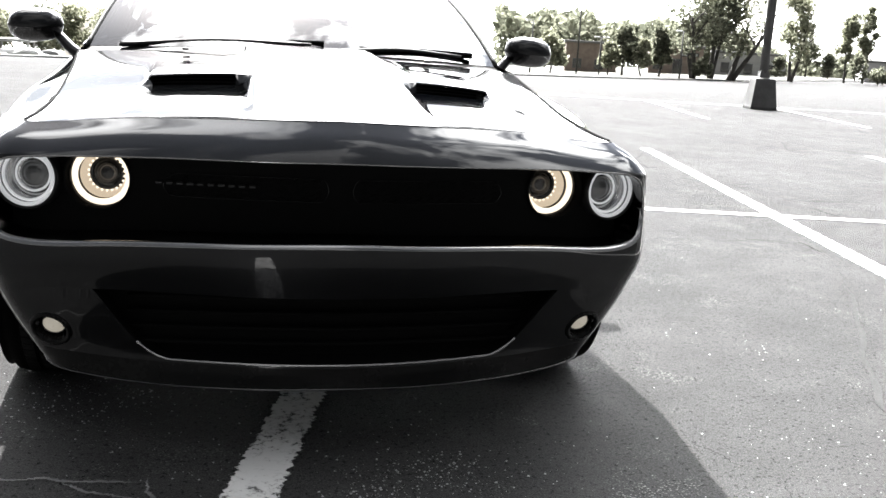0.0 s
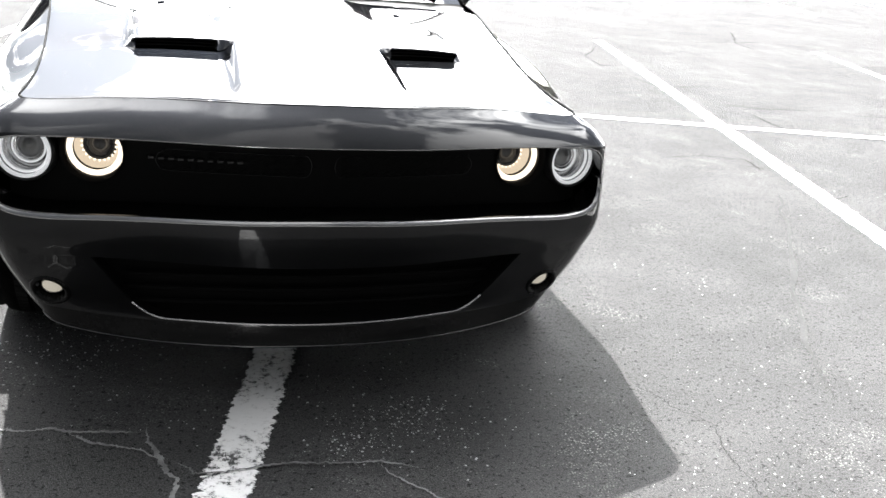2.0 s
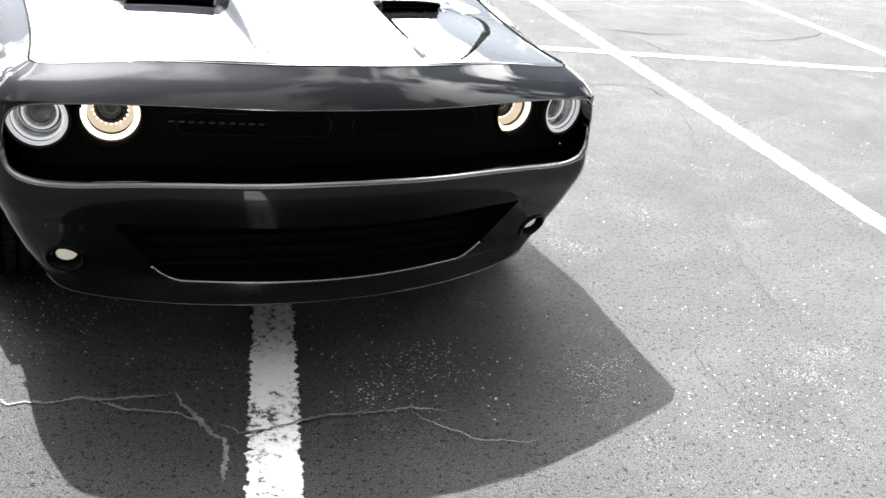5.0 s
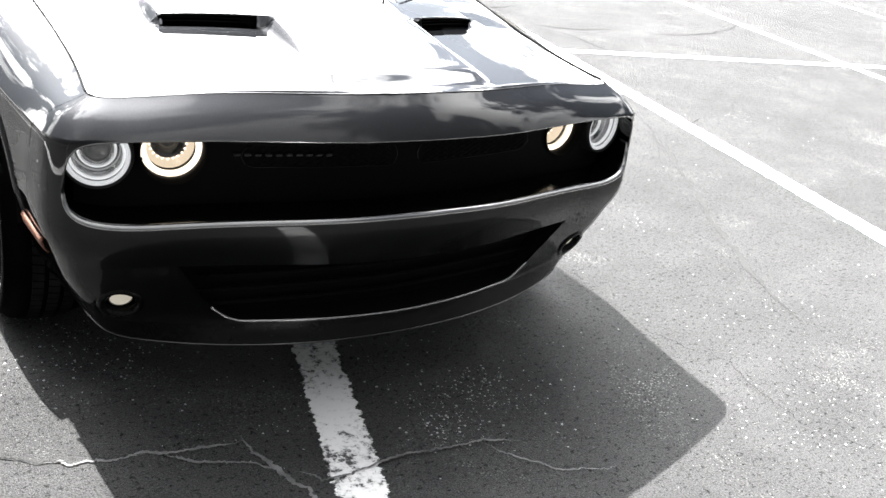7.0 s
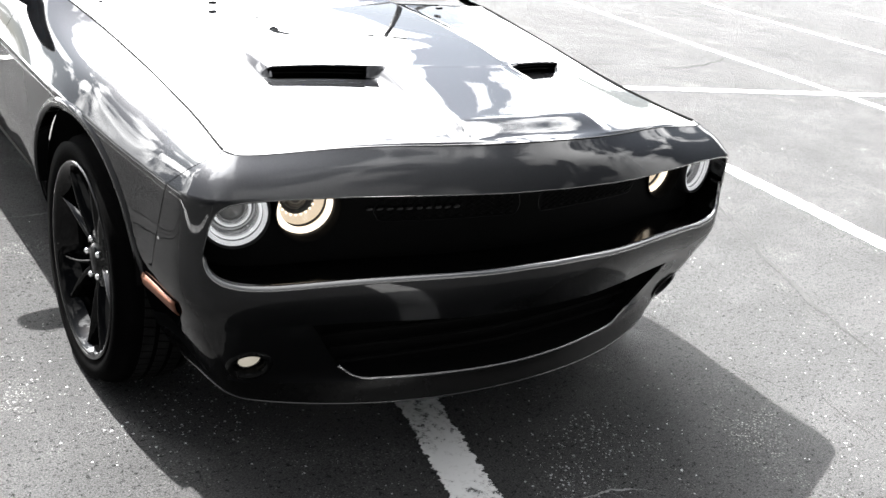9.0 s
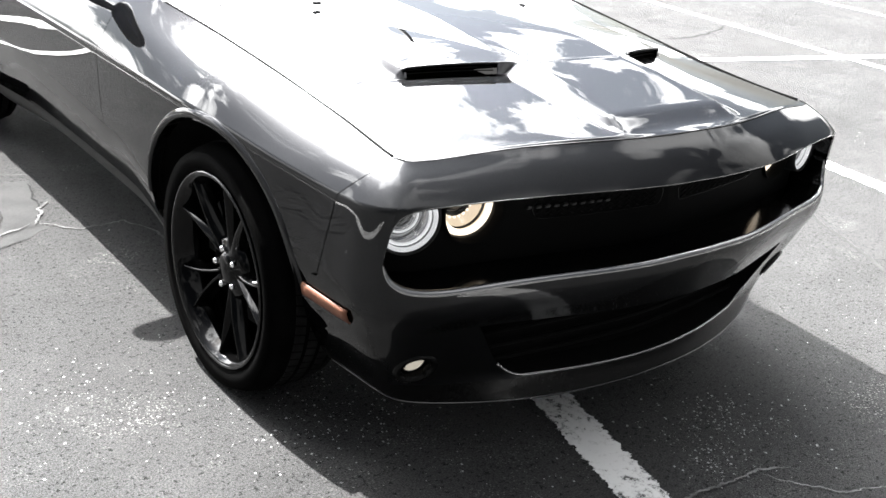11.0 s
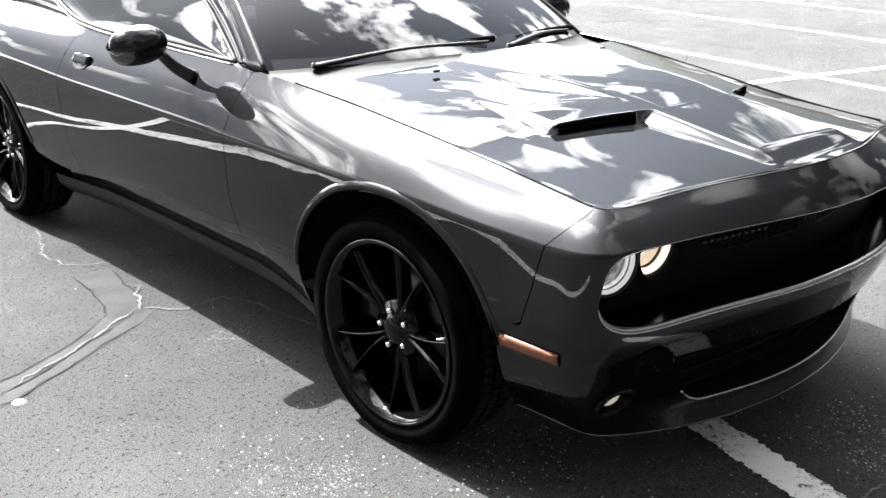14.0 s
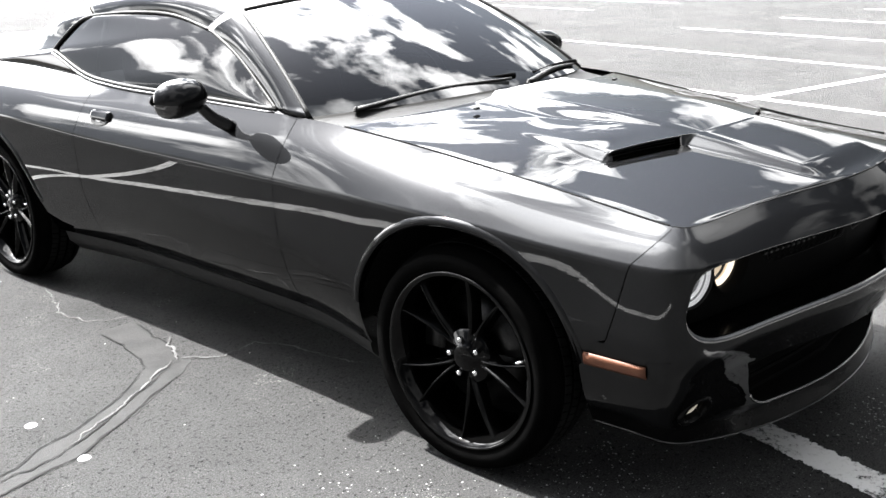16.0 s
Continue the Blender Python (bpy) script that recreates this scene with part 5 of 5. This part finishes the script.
for k, (points, wide) in enumerate((
        ([(3.13, 6.26), (3.51, 6.25), (3.76, 5.95), (3.77, 5.29)], 0.022), ([(4.24, 7.9), (3.71, 7.0), (3.65, 6.47), (4.02, 6.66)], 0.026),
        ([(3.94, 5.48), (4.24, 5.61)], 0.030), ([(3.89, 4.80), (4.25, 4.68), (4.76, 4.67)], 0.022), ([(4.07, 4.62), (4.04, 4.23), (4.06, 3.93)], 0.018),
        ([(4.92, 5.74), (5.43, 5.57)], 0.020), ([(5.02, 4.51), (5.41, 4.51), (5.85, 4.56), (6.6, 4.9)], 0.024), ([(7.10, 9.88), (6.49, 8.76), (6.37, 8.05)], 0.04),
        ([(2.58, 3.03), (2.86, 3.08), (3.13, 3.04), (3.10, 2.75)], 0.016), ([(3.16, 2.12), (3.42, 2.26)], 0.012),
        ([(4.6, 9.2), (5.8, 8.6), (6.9, 8.9), (8.2, 8.4)], 0.030), ([(6.46, 7.01), (7.6, 7.3), (9.27, 7.31)], 0.030))):
    crack(points, wide, 40 + 2 * k, HAIRLINE, TAR, 0.003, 0.02, 0.02)
crack([(2.95, 2.36), (2.62, 1.75), (2.29, 1.18), (2.03, 0.78), (1.81, 0.40), (1.67, -0.03)], 0.030, 20, SEALER, TAR, 0.002, 0.012, 0.012)
crack([(1.0, 0.2), (1.15, -0.1), (1.1, -0.45), (1.3, -0.8)], 0.003, 74, HAIRLINE, TAR)

rng = np.random.RandomState(7)
oct_v = np.array([(1, 0, 0), (-1, 0, 0), (0, 1, 0), (0, -1, 0), (0, 0, 1), (0, 0, -0.4)], float)
oct_f = [(0, 2, 4), (2, 1, 4), (1, 3, 4), (3, 0, 4), (2, 0, 5), (1, 2, 5), (3, 1, 5), (0, 3, 5)]
vs, fs = [], []
# heaps of grit: place, spread, number; then thin random drifts
heaps = [(0.16, 0.01, 0.07, 190), (0.28, 0.08, 0.06, 130), (0.05, -0.07, 0.05, 90), (0.10, 0.16, 0.12, 70), (0.55, 0.05, 0.18, 90), (-0.30, 0.10, 0.10, 50), (-0.78, 0.60, 0.12, 140), (0.36, -0.06, 0.09, 70), (1.10, -0.44, 0.16, 120),
         (1.32, -0.42, 0.16, 130), (1.50, 0.10, 0.20, 90), (-0.48, 0.78, 0.17, 190), (-0.68, 0.72, 0.15, 180), (-1.20, 1.00, 0.15, 150), (-0.58, 0.36, 0.20, 110)]
heaps += [(*rng.uniform((-3.0, -1.6), (4.0, 4.0)), 0.05 + 0.22 * rng.rand(), int(20 + 50 * rng.rand())) for _ in range(16)]
spots = np.concatenate([np.array(h[:2]) + rng.randn(h[3], 2) * h[2] for h in heaps] + [rng.uniform((-3.0, -1.8), (4.5, 4.5), (420, 2))])
for i, c in enumerate(spots):
    r = 0.0011 + 0.0036 * rng.rand() ** 3.5
    v = oct_v * r * (0.7 + 0.6 * rng.rand(6, 1)) * (1, 1, 0.7)
    a = rng.rand() * 6.28
    v = np.stack([v[:, 0] * math.cos(a) - v[:, 1] * math.sin(a), v[:, 0] * math.sin(a) + v[:, 1] * math.cos(a), v[:, 2] + r * 0.3], 1) + (*c, 0.0)
    vs.append(v)
    fs += [tuple(k + 6 * i for k in f) for f in oct_f]
stones = part("gravel", mesh_of("gravel", np.concatenate(vs), fs, smooth=False), STONE)
tagged(stones, "loose pale grit scattered on the asphalt", "gravel", kind="stuff")
for x, y in ((-1.635, 2.256), (-1.632, 1.904), (-2.1, 1.6)):
    pb = move(lathe([(0.0005, 0.007), (0.014, 0.006), (0.022, 0.001)], 9, "z"), (x, y, 0))
    tagged(part("pebble", mesh_of("pebble", *pb), STONE), "flat pale pebble on the asphalt", "pebble", group="flat pebbles")

# ---- far edge of the lot: kerb, verge, trees, buildings, lamp posts ----
GRASS = vary(material("dry_grass", (0.06, 0.06, 0.0367), 0.95), (0.012, 0.013, 0.008), (0.032, 0.031, 0.021), 0.6, bump=0.5)
KERB = vary(material("kerb_concrete", grey(0.28), 0.9), grey(0.1467), grey(0.22), 2.0, bump=0.2)
BARK = vary(material("bark", grey(0.06), 0.95), (0.0333, 0.0313, 0.028), (0.08, 0.0733, 0.0667), 3.0, bump=0.8)


def leaf_material(name, low, high):
    """Thin leaves: light is partly thrown back and partly let through."""
    m = bpy.data.materials.new(name)
    m.use_nodes = True
    n, l = m.node_tree.nodes, m.node_tree.links
    n.clear()
    out, mix = n.new("ShaderNodeOutputMaterial"), n.new("ShaderNodeMixShader")
    d, t = n.new("ShaderNodeBsdfDiffuse"), n.new("ShaderNodeBsdfTranslucent")
    geo, ramp = n.new("ShaderNodeNewGeometry"), n.new("ShaderNodeValToRGB")
    ramp.color_ramp.elements[0].color, ramp.color_ramp.elements[1].color = (*low, 1), (*high, 1)
    l.new(geo.outputs["Random Per Island"], ramp.inputs[0])
    mix.inputs[0].default_value = 0.5
    for s, k in ((d, 1), (t, 2)):
        l.new(ramp.outputs["Color"], s.inputs["Color"])
        l.new(s.outputs[0], mix.inputs[k])
    l.new(mix.outputs[0], out.inputs["Surface"])
    return m


LEAF_A = leaf_material("leaves_olive", (0.12, 0.125, 0.09), (0.33, 0.335, 0.25))
LEAF_B = leaf_material("leaves_dark", (0.07, 0.075, 0.056), (0.23, 0.236, 0.18))
BRICK = vary(material("tan_brick", (0.24, 0.18, 0.147), 0.9), (0.21, 0.165, 0.14), (0.29, 0.235, 0.20), 1.3, bump=0.2)
WHITE = vary(material("white_siding", grey(0.5), 0.8), grey(0.3333), grey(0.4133), 0.8)
ROOFING = vary(material("roofing", grey(0.1333), 0.9), grey(0.09333), grey(0.1733), 1.0)
POLE = vary(material("dark_pole_paint", grey(0.03333), 0.6), grey(0.02333), grey(0.04667), 3.0)
POLE_BASE = vary(material("pole_base_paint", grey(0.04667), 0.7), grey(0.03333), grey(0.06667), 2.5, bump=0.1)
LAMP = material("lamp_head", grey(0.4667), 0.4)
PANE = material("dark_pane", grey(0.02), 0.08, spec=0.8)

KERB_LINE = [(-140, 42), (-60, 58), (-16, 69.3), (25.5, 83.3), (60, 106), (104, 144), (190, 226)]
kb = rope([(*p, 0) for p in KERB_LINE], 60)
dirs = np.gradient(kb, axis=0)[:, :2]
dirs /= np.linalg.norm(dirs, axis=1)[:, None]
nr = np.stack([-dirs[:, 1], dirs[:, 0]], 1)


def off(d, z):
    p = kb[:, :2] + nr * d
    return np.c_[p, lot_z(p[:, 0], p[:, 1]) + z]


kerb = part("kerb", mesh_of("kerb", *grid(np.stack([off(0, 0.0), off(0.02, 0.15), off(0.20, 0.16), off(0.22, 0.1)], 1), flip=True), smooth=False), KERB)
tagged(kerb, "pale concrete kerb along the lot's far edge", "kerb", kind="structure")
verge = part("verge", mesh_of("verge", *grid(np.stack([off(0.2, 0.13), off(2, 0.2), off(6, 0.25), off(20, 0.25), off(60, 0.25), off(150, 0.3)], 1), flip=True)), GRASS)
tagged(verge, "dry grass strip behind the kerb", "grass", kind="structure")


def crown_mesh(seed, height, wide, leaf, count, airy):
    r = np.random.RandomState(seed)
    v, f = [], []
    lobes = []
    for k in range(26):
        a, h = r.rand() * 6.28, 0.30 + 0.66 * r.rand()
        d = wide * (0.15 + 0.75 * r.rand()) * math.sin(min(1, (1.05 - h) * 1.7) * math.pi / 2)
        lobes.append((d * math.cos(a), d * math.sin(a), h * height, wide * (0.24 + 0.26 * r.rand())))
    for i in range(count):
        x, y, z, rad = lobes[r.randint(len(lobes))]
        p = r.randn(3)
        p = p / np.linalg.norm(p) * rad * (0.45 + 0.6 * r.rand() + 2.2 * airy * (r.rand() ** 3))
        c = np.array((x, y, z)) + p * (1, 1, 0.8)
        a, b = r.randn(3), r.randn(3)
        a /= np.linalg.norm(a)
        b -= a * a.dot(b)
        b /= np.linalg.norm(b)
        s = leaf * (0.6 + 0.8 * r.rand())
        v += [c - a * s, c + b * s * 0.55, c + a * s, c - b * s * 0.55]
        f.append((4 * i, 4 * i + 1, 4 * i + 2, 4 * i + 3))
    return mesh_of("crown", v, f, smooth=False)


def trunk_mesh(seed, height, girth, stems):
    r = np.random.RandomState(seed)
    bits = []
    for k in range(stems):
        lean = r.randn(2) * (0.06 if stems == 1 else 0.16) * height
        top = np.array((lean[0], lean[1], height * 0.62))
        b0 = np.array((r.randn() * 0.1 * (stems > 1), r.randn() * 0.1 * (stems > 1), -0.1))
        mid = (b0 + top) / 2 + np.array((r.randn() * 0.12, r.randn() * 0.12, 0))
        line = rope([b0, mid, top], 10)
        bits.append(tube(line, np.linspace(girth, girth * 0.35, 10), 8))
        for j in range(5):
            q = line[5 + j % 4]
            tip = q + np.array((r.randn() * 0.14, r.randn() * 0.14, 0.12 + 0.16 * r.rand())) * height
            bits.append(tube(rope([q, (q + tip) / 2 + (0, 0, 0.1), tip], 6), np.linspace(girth * 0.4, girth * 0.1, 6), 6))
    return mesh_of("trunk", *join(*bits))


def tree(x, y, height, wide, seed, leafmat, count=2600, girth=0.18, stems=1, leaf=0.16, label="leafy tree with an open crown", airy=0.35, low=0.0):
    t = thing("tree", label, "tree", (x, y, float(lot_z(x, y)) + 0.2), 0, "trees behind the lot")
    part("trunk", trunk_mesh(seed, height, girth, stems), BARK, t)
    part("crown", crown_mesh(seed + 50, height, wide, leaf, count, airy), leafmat, t)
    return t


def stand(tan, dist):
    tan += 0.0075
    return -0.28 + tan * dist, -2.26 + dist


for tan, dist, h, w, sd, mat, stems, girth, count in (
        (0.322, 105, 4.4, 1.7, 3, LEAF_A, 1, 0.10, 1500), (0.386, 104, 3.6, 1.1, 4, LEAF_A, 1, 0.09, 900), (0.402, 106, 5.6, 1.6, 5, LEAF_B, 1, 0.14, 1500), (0.424, 104, 4.0, 1.0, 6, LEAF_A, 1, 0.10, 800),
        (0.444, 106, 5.6, 1.2, 7, LEAF_B, 1, 0.14, 1300), (0.484, 104, 10.5, 3.4, 8, LEAF_B, 2, 0.30, 1300), (0.504, 106, 11.5, 3.6, 9, LEAF_A, 2, 0.30, 1300), (0.528, 105, 11.0, 3.6, 10, LEAF_B, 2, 0.32, 1400),
        (0.600, 108, 10.0, 2.4, 12, LEAF_A, 2, 0.24, 1200), (0.667, 112, 9.0, 1.3, 13, LEAF_A, 1, 0.16, 1200), (0.690, 112, 9.4, 1.3, 14, LEAF_A, 1, 0.16, 1200), (0.618, 170, 8.0, 2.6, 15, LEAF_B, 1, 0.2, 900),
        (-0.215, 150, 7.6, 3.4, 16, LEAF_A, 2, 0.2, 1600), (-0.178, 154, 7.0, 3.4, 17, LEAF_B, 2, 0.2, 1600), (-0.150, 150, 7.4, 3.4, 18, LEAF_A, 2, 0.2, 1600), (-0.115, 154, 7.6, 3.4, 19, LEAF_A, 2, 0.2, 1600), (-0.085, 150, 8.6, 3.0, 20, LEAF_B, 2, 0.2, 1400)):
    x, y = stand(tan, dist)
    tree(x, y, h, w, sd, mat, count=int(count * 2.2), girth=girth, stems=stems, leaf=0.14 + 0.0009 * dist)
for tan, dist, h, w, sd in ((0.648, 104, 3.2, 1.3, 31), (0.682, 104, 3.3, 1.35, 32), (0.712, 104, 1.8, 1.5, 33), (0.584, 103, 2.7, 0.9, 34), (0.495, 103, 2.2, 1.2, 35)):
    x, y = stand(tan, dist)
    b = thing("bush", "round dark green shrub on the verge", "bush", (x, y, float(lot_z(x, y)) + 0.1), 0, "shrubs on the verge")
    part("crown", crown_mesh(sd, h, w, 0.2, 1100, 0.1), LEAF_B, b)
# distant wooded ridge
r = np.random.RandomState(4)
v, f = [], []
for i in range(13000):
    tan = 0.26 + 0.56 * r.rand()
    d = 230 + 40 * r.rand()
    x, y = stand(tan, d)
    top = 9.4 - 9.0 * (tan - 0.29) - 60.0 * min(max(tan - 0.50, 0), 0.12) + 0.9 * math.sin(tan * 60) + 0.7 * math.sin(tan * 143 + 1)
    z = -6.0 + (top + 6.0) * (r.rand() ** 0.5)
    a, b = r.randn(3), r.randn(3)
    a /= np.linalg.norm(a)
    b /= np.linalg.norm(b)
    c, s = np.array((x, y, z)), 0.8 + 0.9 * r.rand()
    v += [c - a * s, c + b * s * 0.6, c + a * s, c - b * s * 0.6]
    f.append((4 * i, 4 * i + 1, 4 * i + 2, 4 * i + 3))
wood = part("far_wood", mesh_of("far_wood", v, f, smooth=False), LEAF_B)
tagged(wood, "dark distant line of woods", "woods", kind="stuff")


def building(name, x, y, turn, wide, deep, high, wallmat, label, openings, flat_roof=True):
    t = thing(name, label, "building", (x, y, float(lot_z(x, y)) + 0.1), turn)
    part("wall", block(-wide / 2, wide / 2, 0, deep, -0.3, high, 0.02, 1), wallmat, t)
    part("roof", block(-wide / 2 - 0.25, wide / 2 + 0.25, -0.3, deep + 0.25, high, high + 0.35, 0.04, 1), ROOFING if not flat_roof else KERB, t)
    for ox, oz, ow, oh in openings:
        w = part("window", block(ox - ow / 2 - 0.06, ox + ow / 2 + 0.06, -0.05, 0.05, oz - 0.06, oz + oh + 0.06, 0.01, 1), KERB, t)
        part("pane", block(ox - ow / 2, ox + ow / 2, -0.08, 0.0, oz, oz + oh, 0.005, 1), PANE, w)
    return t


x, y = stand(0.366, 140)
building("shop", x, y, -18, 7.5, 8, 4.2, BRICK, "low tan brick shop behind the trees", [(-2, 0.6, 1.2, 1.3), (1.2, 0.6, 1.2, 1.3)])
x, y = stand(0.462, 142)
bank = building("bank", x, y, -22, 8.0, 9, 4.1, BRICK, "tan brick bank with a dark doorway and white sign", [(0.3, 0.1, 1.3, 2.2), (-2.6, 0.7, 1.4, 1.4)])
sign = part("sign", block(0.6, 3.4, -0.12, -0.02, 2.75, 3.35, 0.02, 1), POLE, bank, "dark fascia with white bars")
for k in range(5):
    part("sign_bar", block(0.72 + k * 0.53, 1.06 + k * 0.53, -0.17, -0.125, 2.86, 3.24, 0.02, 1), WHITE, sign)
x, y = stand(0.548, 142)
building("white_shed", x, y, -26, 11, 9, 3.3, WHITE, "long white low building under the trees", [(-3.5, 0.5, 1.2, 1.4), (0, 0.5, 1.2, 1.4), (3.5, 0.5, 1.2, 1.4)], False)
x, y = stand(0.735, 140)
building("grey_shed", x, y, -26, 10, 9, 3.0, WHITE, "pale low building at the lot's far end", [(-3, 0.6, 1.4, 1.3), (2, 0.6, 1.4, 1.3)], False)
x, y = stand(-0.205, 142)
canopy = thing("canopy", "white flat-roofed canopy on posts", "canopy", (x, y, float(lot_z(x, y))), 0)
part("roof", block(-7, 3.0, -2.5, 2.5, 2.35, 2.75, 0.03, 1), WHITE, canopy)
for px in (-5.5, -1.5, 2.6):
    for py in (-2.2, 2.2):
        part("post", block(px - 0.12, px + 0.12, py - 0.12, py + 0.12, 0, 2.35, 0.01, 1), WHITE, canopy)


def parked_car(x, y, turn, mat, label):
    c = thing("parked_car", label, "car", (x, y, float(lot_z(x, y))), turn, "cars parked far off")
    ys = np.linspace(-2.2, 2.2, 24)
    roofline = curve([-2.2, -2.1, -1.2, -0.7, 0.3, 1.2, 1.9, 2.2], [0.55, 0.72, 0.88, 1.3, 1.42, 1.25, 0.95, 0.6])
    sec = []
    for yy in ys:
        h = float(roofline(yy))
        w = 0.86 * (1 - 0.12 * (abs(yy) / 2.2) ** 4)
        sec.append([(-w, yy, 0.25), (-w * 1.02, yy, min(h, 0.75)), (-w * 0.75 if h > 0.95 else -w * 0.9, yy, h - 0.03), (0, yy, h), (w * 0.75 if h > 0.95 else w * 0.9, yy, h - 0.03), (w * 1.02, yy, min(h, 0.75)), (w, yy, 0.25)])
    part("body", mesh_of("body", *grid(np.array(sec))), mat, c)
    for px in (-0.85, 0.85):
        for py in (-1.35, 1.35):
            part("wheel", mesh_of("wheel", *move(lathe([(0.0005, 0.1), (0.2, 0.1), (0.31, 0.08), (0.31, -0.1), (0.0005, -0.1)], 20), (px, py, 0.31))), RUBBER, c)
    for s in (-1, 1):
        part("window", block(s * 0.70 - 0.02, s * 0.70 + 0.04, -0.65, 1.1, 0.86, 1.18, 0.01, 1), PANE, c)


WHITE_PAINT = material("white_car_paint", grey(0.4667), 0.3, coat=1.0)
DARK_PAINT = material("dark_car_paint", grey(0.05), 0.3, coat=1.0)
for tan, d, m, lab in ((-0.204, 134, WHITE_PAINT, "small white car parked far off"), (-0.186, 132, WHITE_PAINT, "small white car parked far off"), (-0.168, 134, DARK_PAINT, "small dark car parked far off"), (-0.225, 132, DARK_PAINT, "small dark car parked far off")):
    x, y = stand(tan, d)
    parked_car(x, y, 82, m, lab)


def lamp_post(x, y, high, heads, label, base=True, girth=0.07):
    t = thing("lamp_post", label, "lamp post", (x, y, 0.0 if base else float(lot_z(x, y)) + 0.15), 0, "lamp posts")
    if base:
        prof = [(0.40, 0.0), (0.405, 0.05), (0.39, 0.09), (0.30, 0.62), (0.285, 0.65), (0.16, 0.68), (0.125, 0.80), (0.10, 0.84)]
        v, f = lathe(prof, 4, "z")
        v = np.asarray(v) @ np.array(Matrix.Rotation(radians(33), 3, "Z")).T
        part("base", mesh_of("base", v, f + [tuple(k * len(prof) + len(prof) - 1 for k in range(4))], smooth=False), POLE_BASE, t, "square tapered dark grey base")
    part("pole", mesh_of("pole", *tube([(0, 0, 0.5 if base else 0), (0, 0, high)], [girth * 1.3, girth], 12)), POLE, t)
    for a in heads:
        hx = 0.5 * a
        part("arm", mesh_of("arm", *tube([(0, 0, high - 0.05), (hx, 0, high)], 0.03, 6)), POLE, t)
        part("lamp_head", block(hx - 0.28, hx + 0.28, -0.18, 0.18, high - 0.08, high + 0.06, 0.05, 2), LAMP, t, "pale flat lamp head")


lamp_post(11.05, 17.45, 9.0, (-1, 1), "tall dark lamp post on a square tapered base", True, 0.075)
for tan, d, h, heads in ((0.300, 100, 5.4, (-1,)), (0.351, 98, 11.0, (-1, 1)), (0.376, 100, 4.0, (-1, 1)), (0.468, 100, 5.0, (-1,))):
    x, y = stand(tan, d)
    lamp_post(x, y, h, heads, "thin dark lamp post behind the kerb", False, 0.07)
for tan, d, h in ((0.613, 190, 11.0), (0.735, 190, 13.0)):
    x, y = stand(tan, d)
    t = thing("utility_pole", "thin weathered utility pole", "pole", (x, y, float(lot_z(x, y))))
    part("pole", mesh_of("pole", *tube([(0, 0, 0), (0, 0, h)], 0.11, 8)), BARK, t)
    part("crossarm", block(-0.9, 0.9, -0.05, 0.05, h - 0.7, h - 0.58, 0.01, 1), BARK, t)
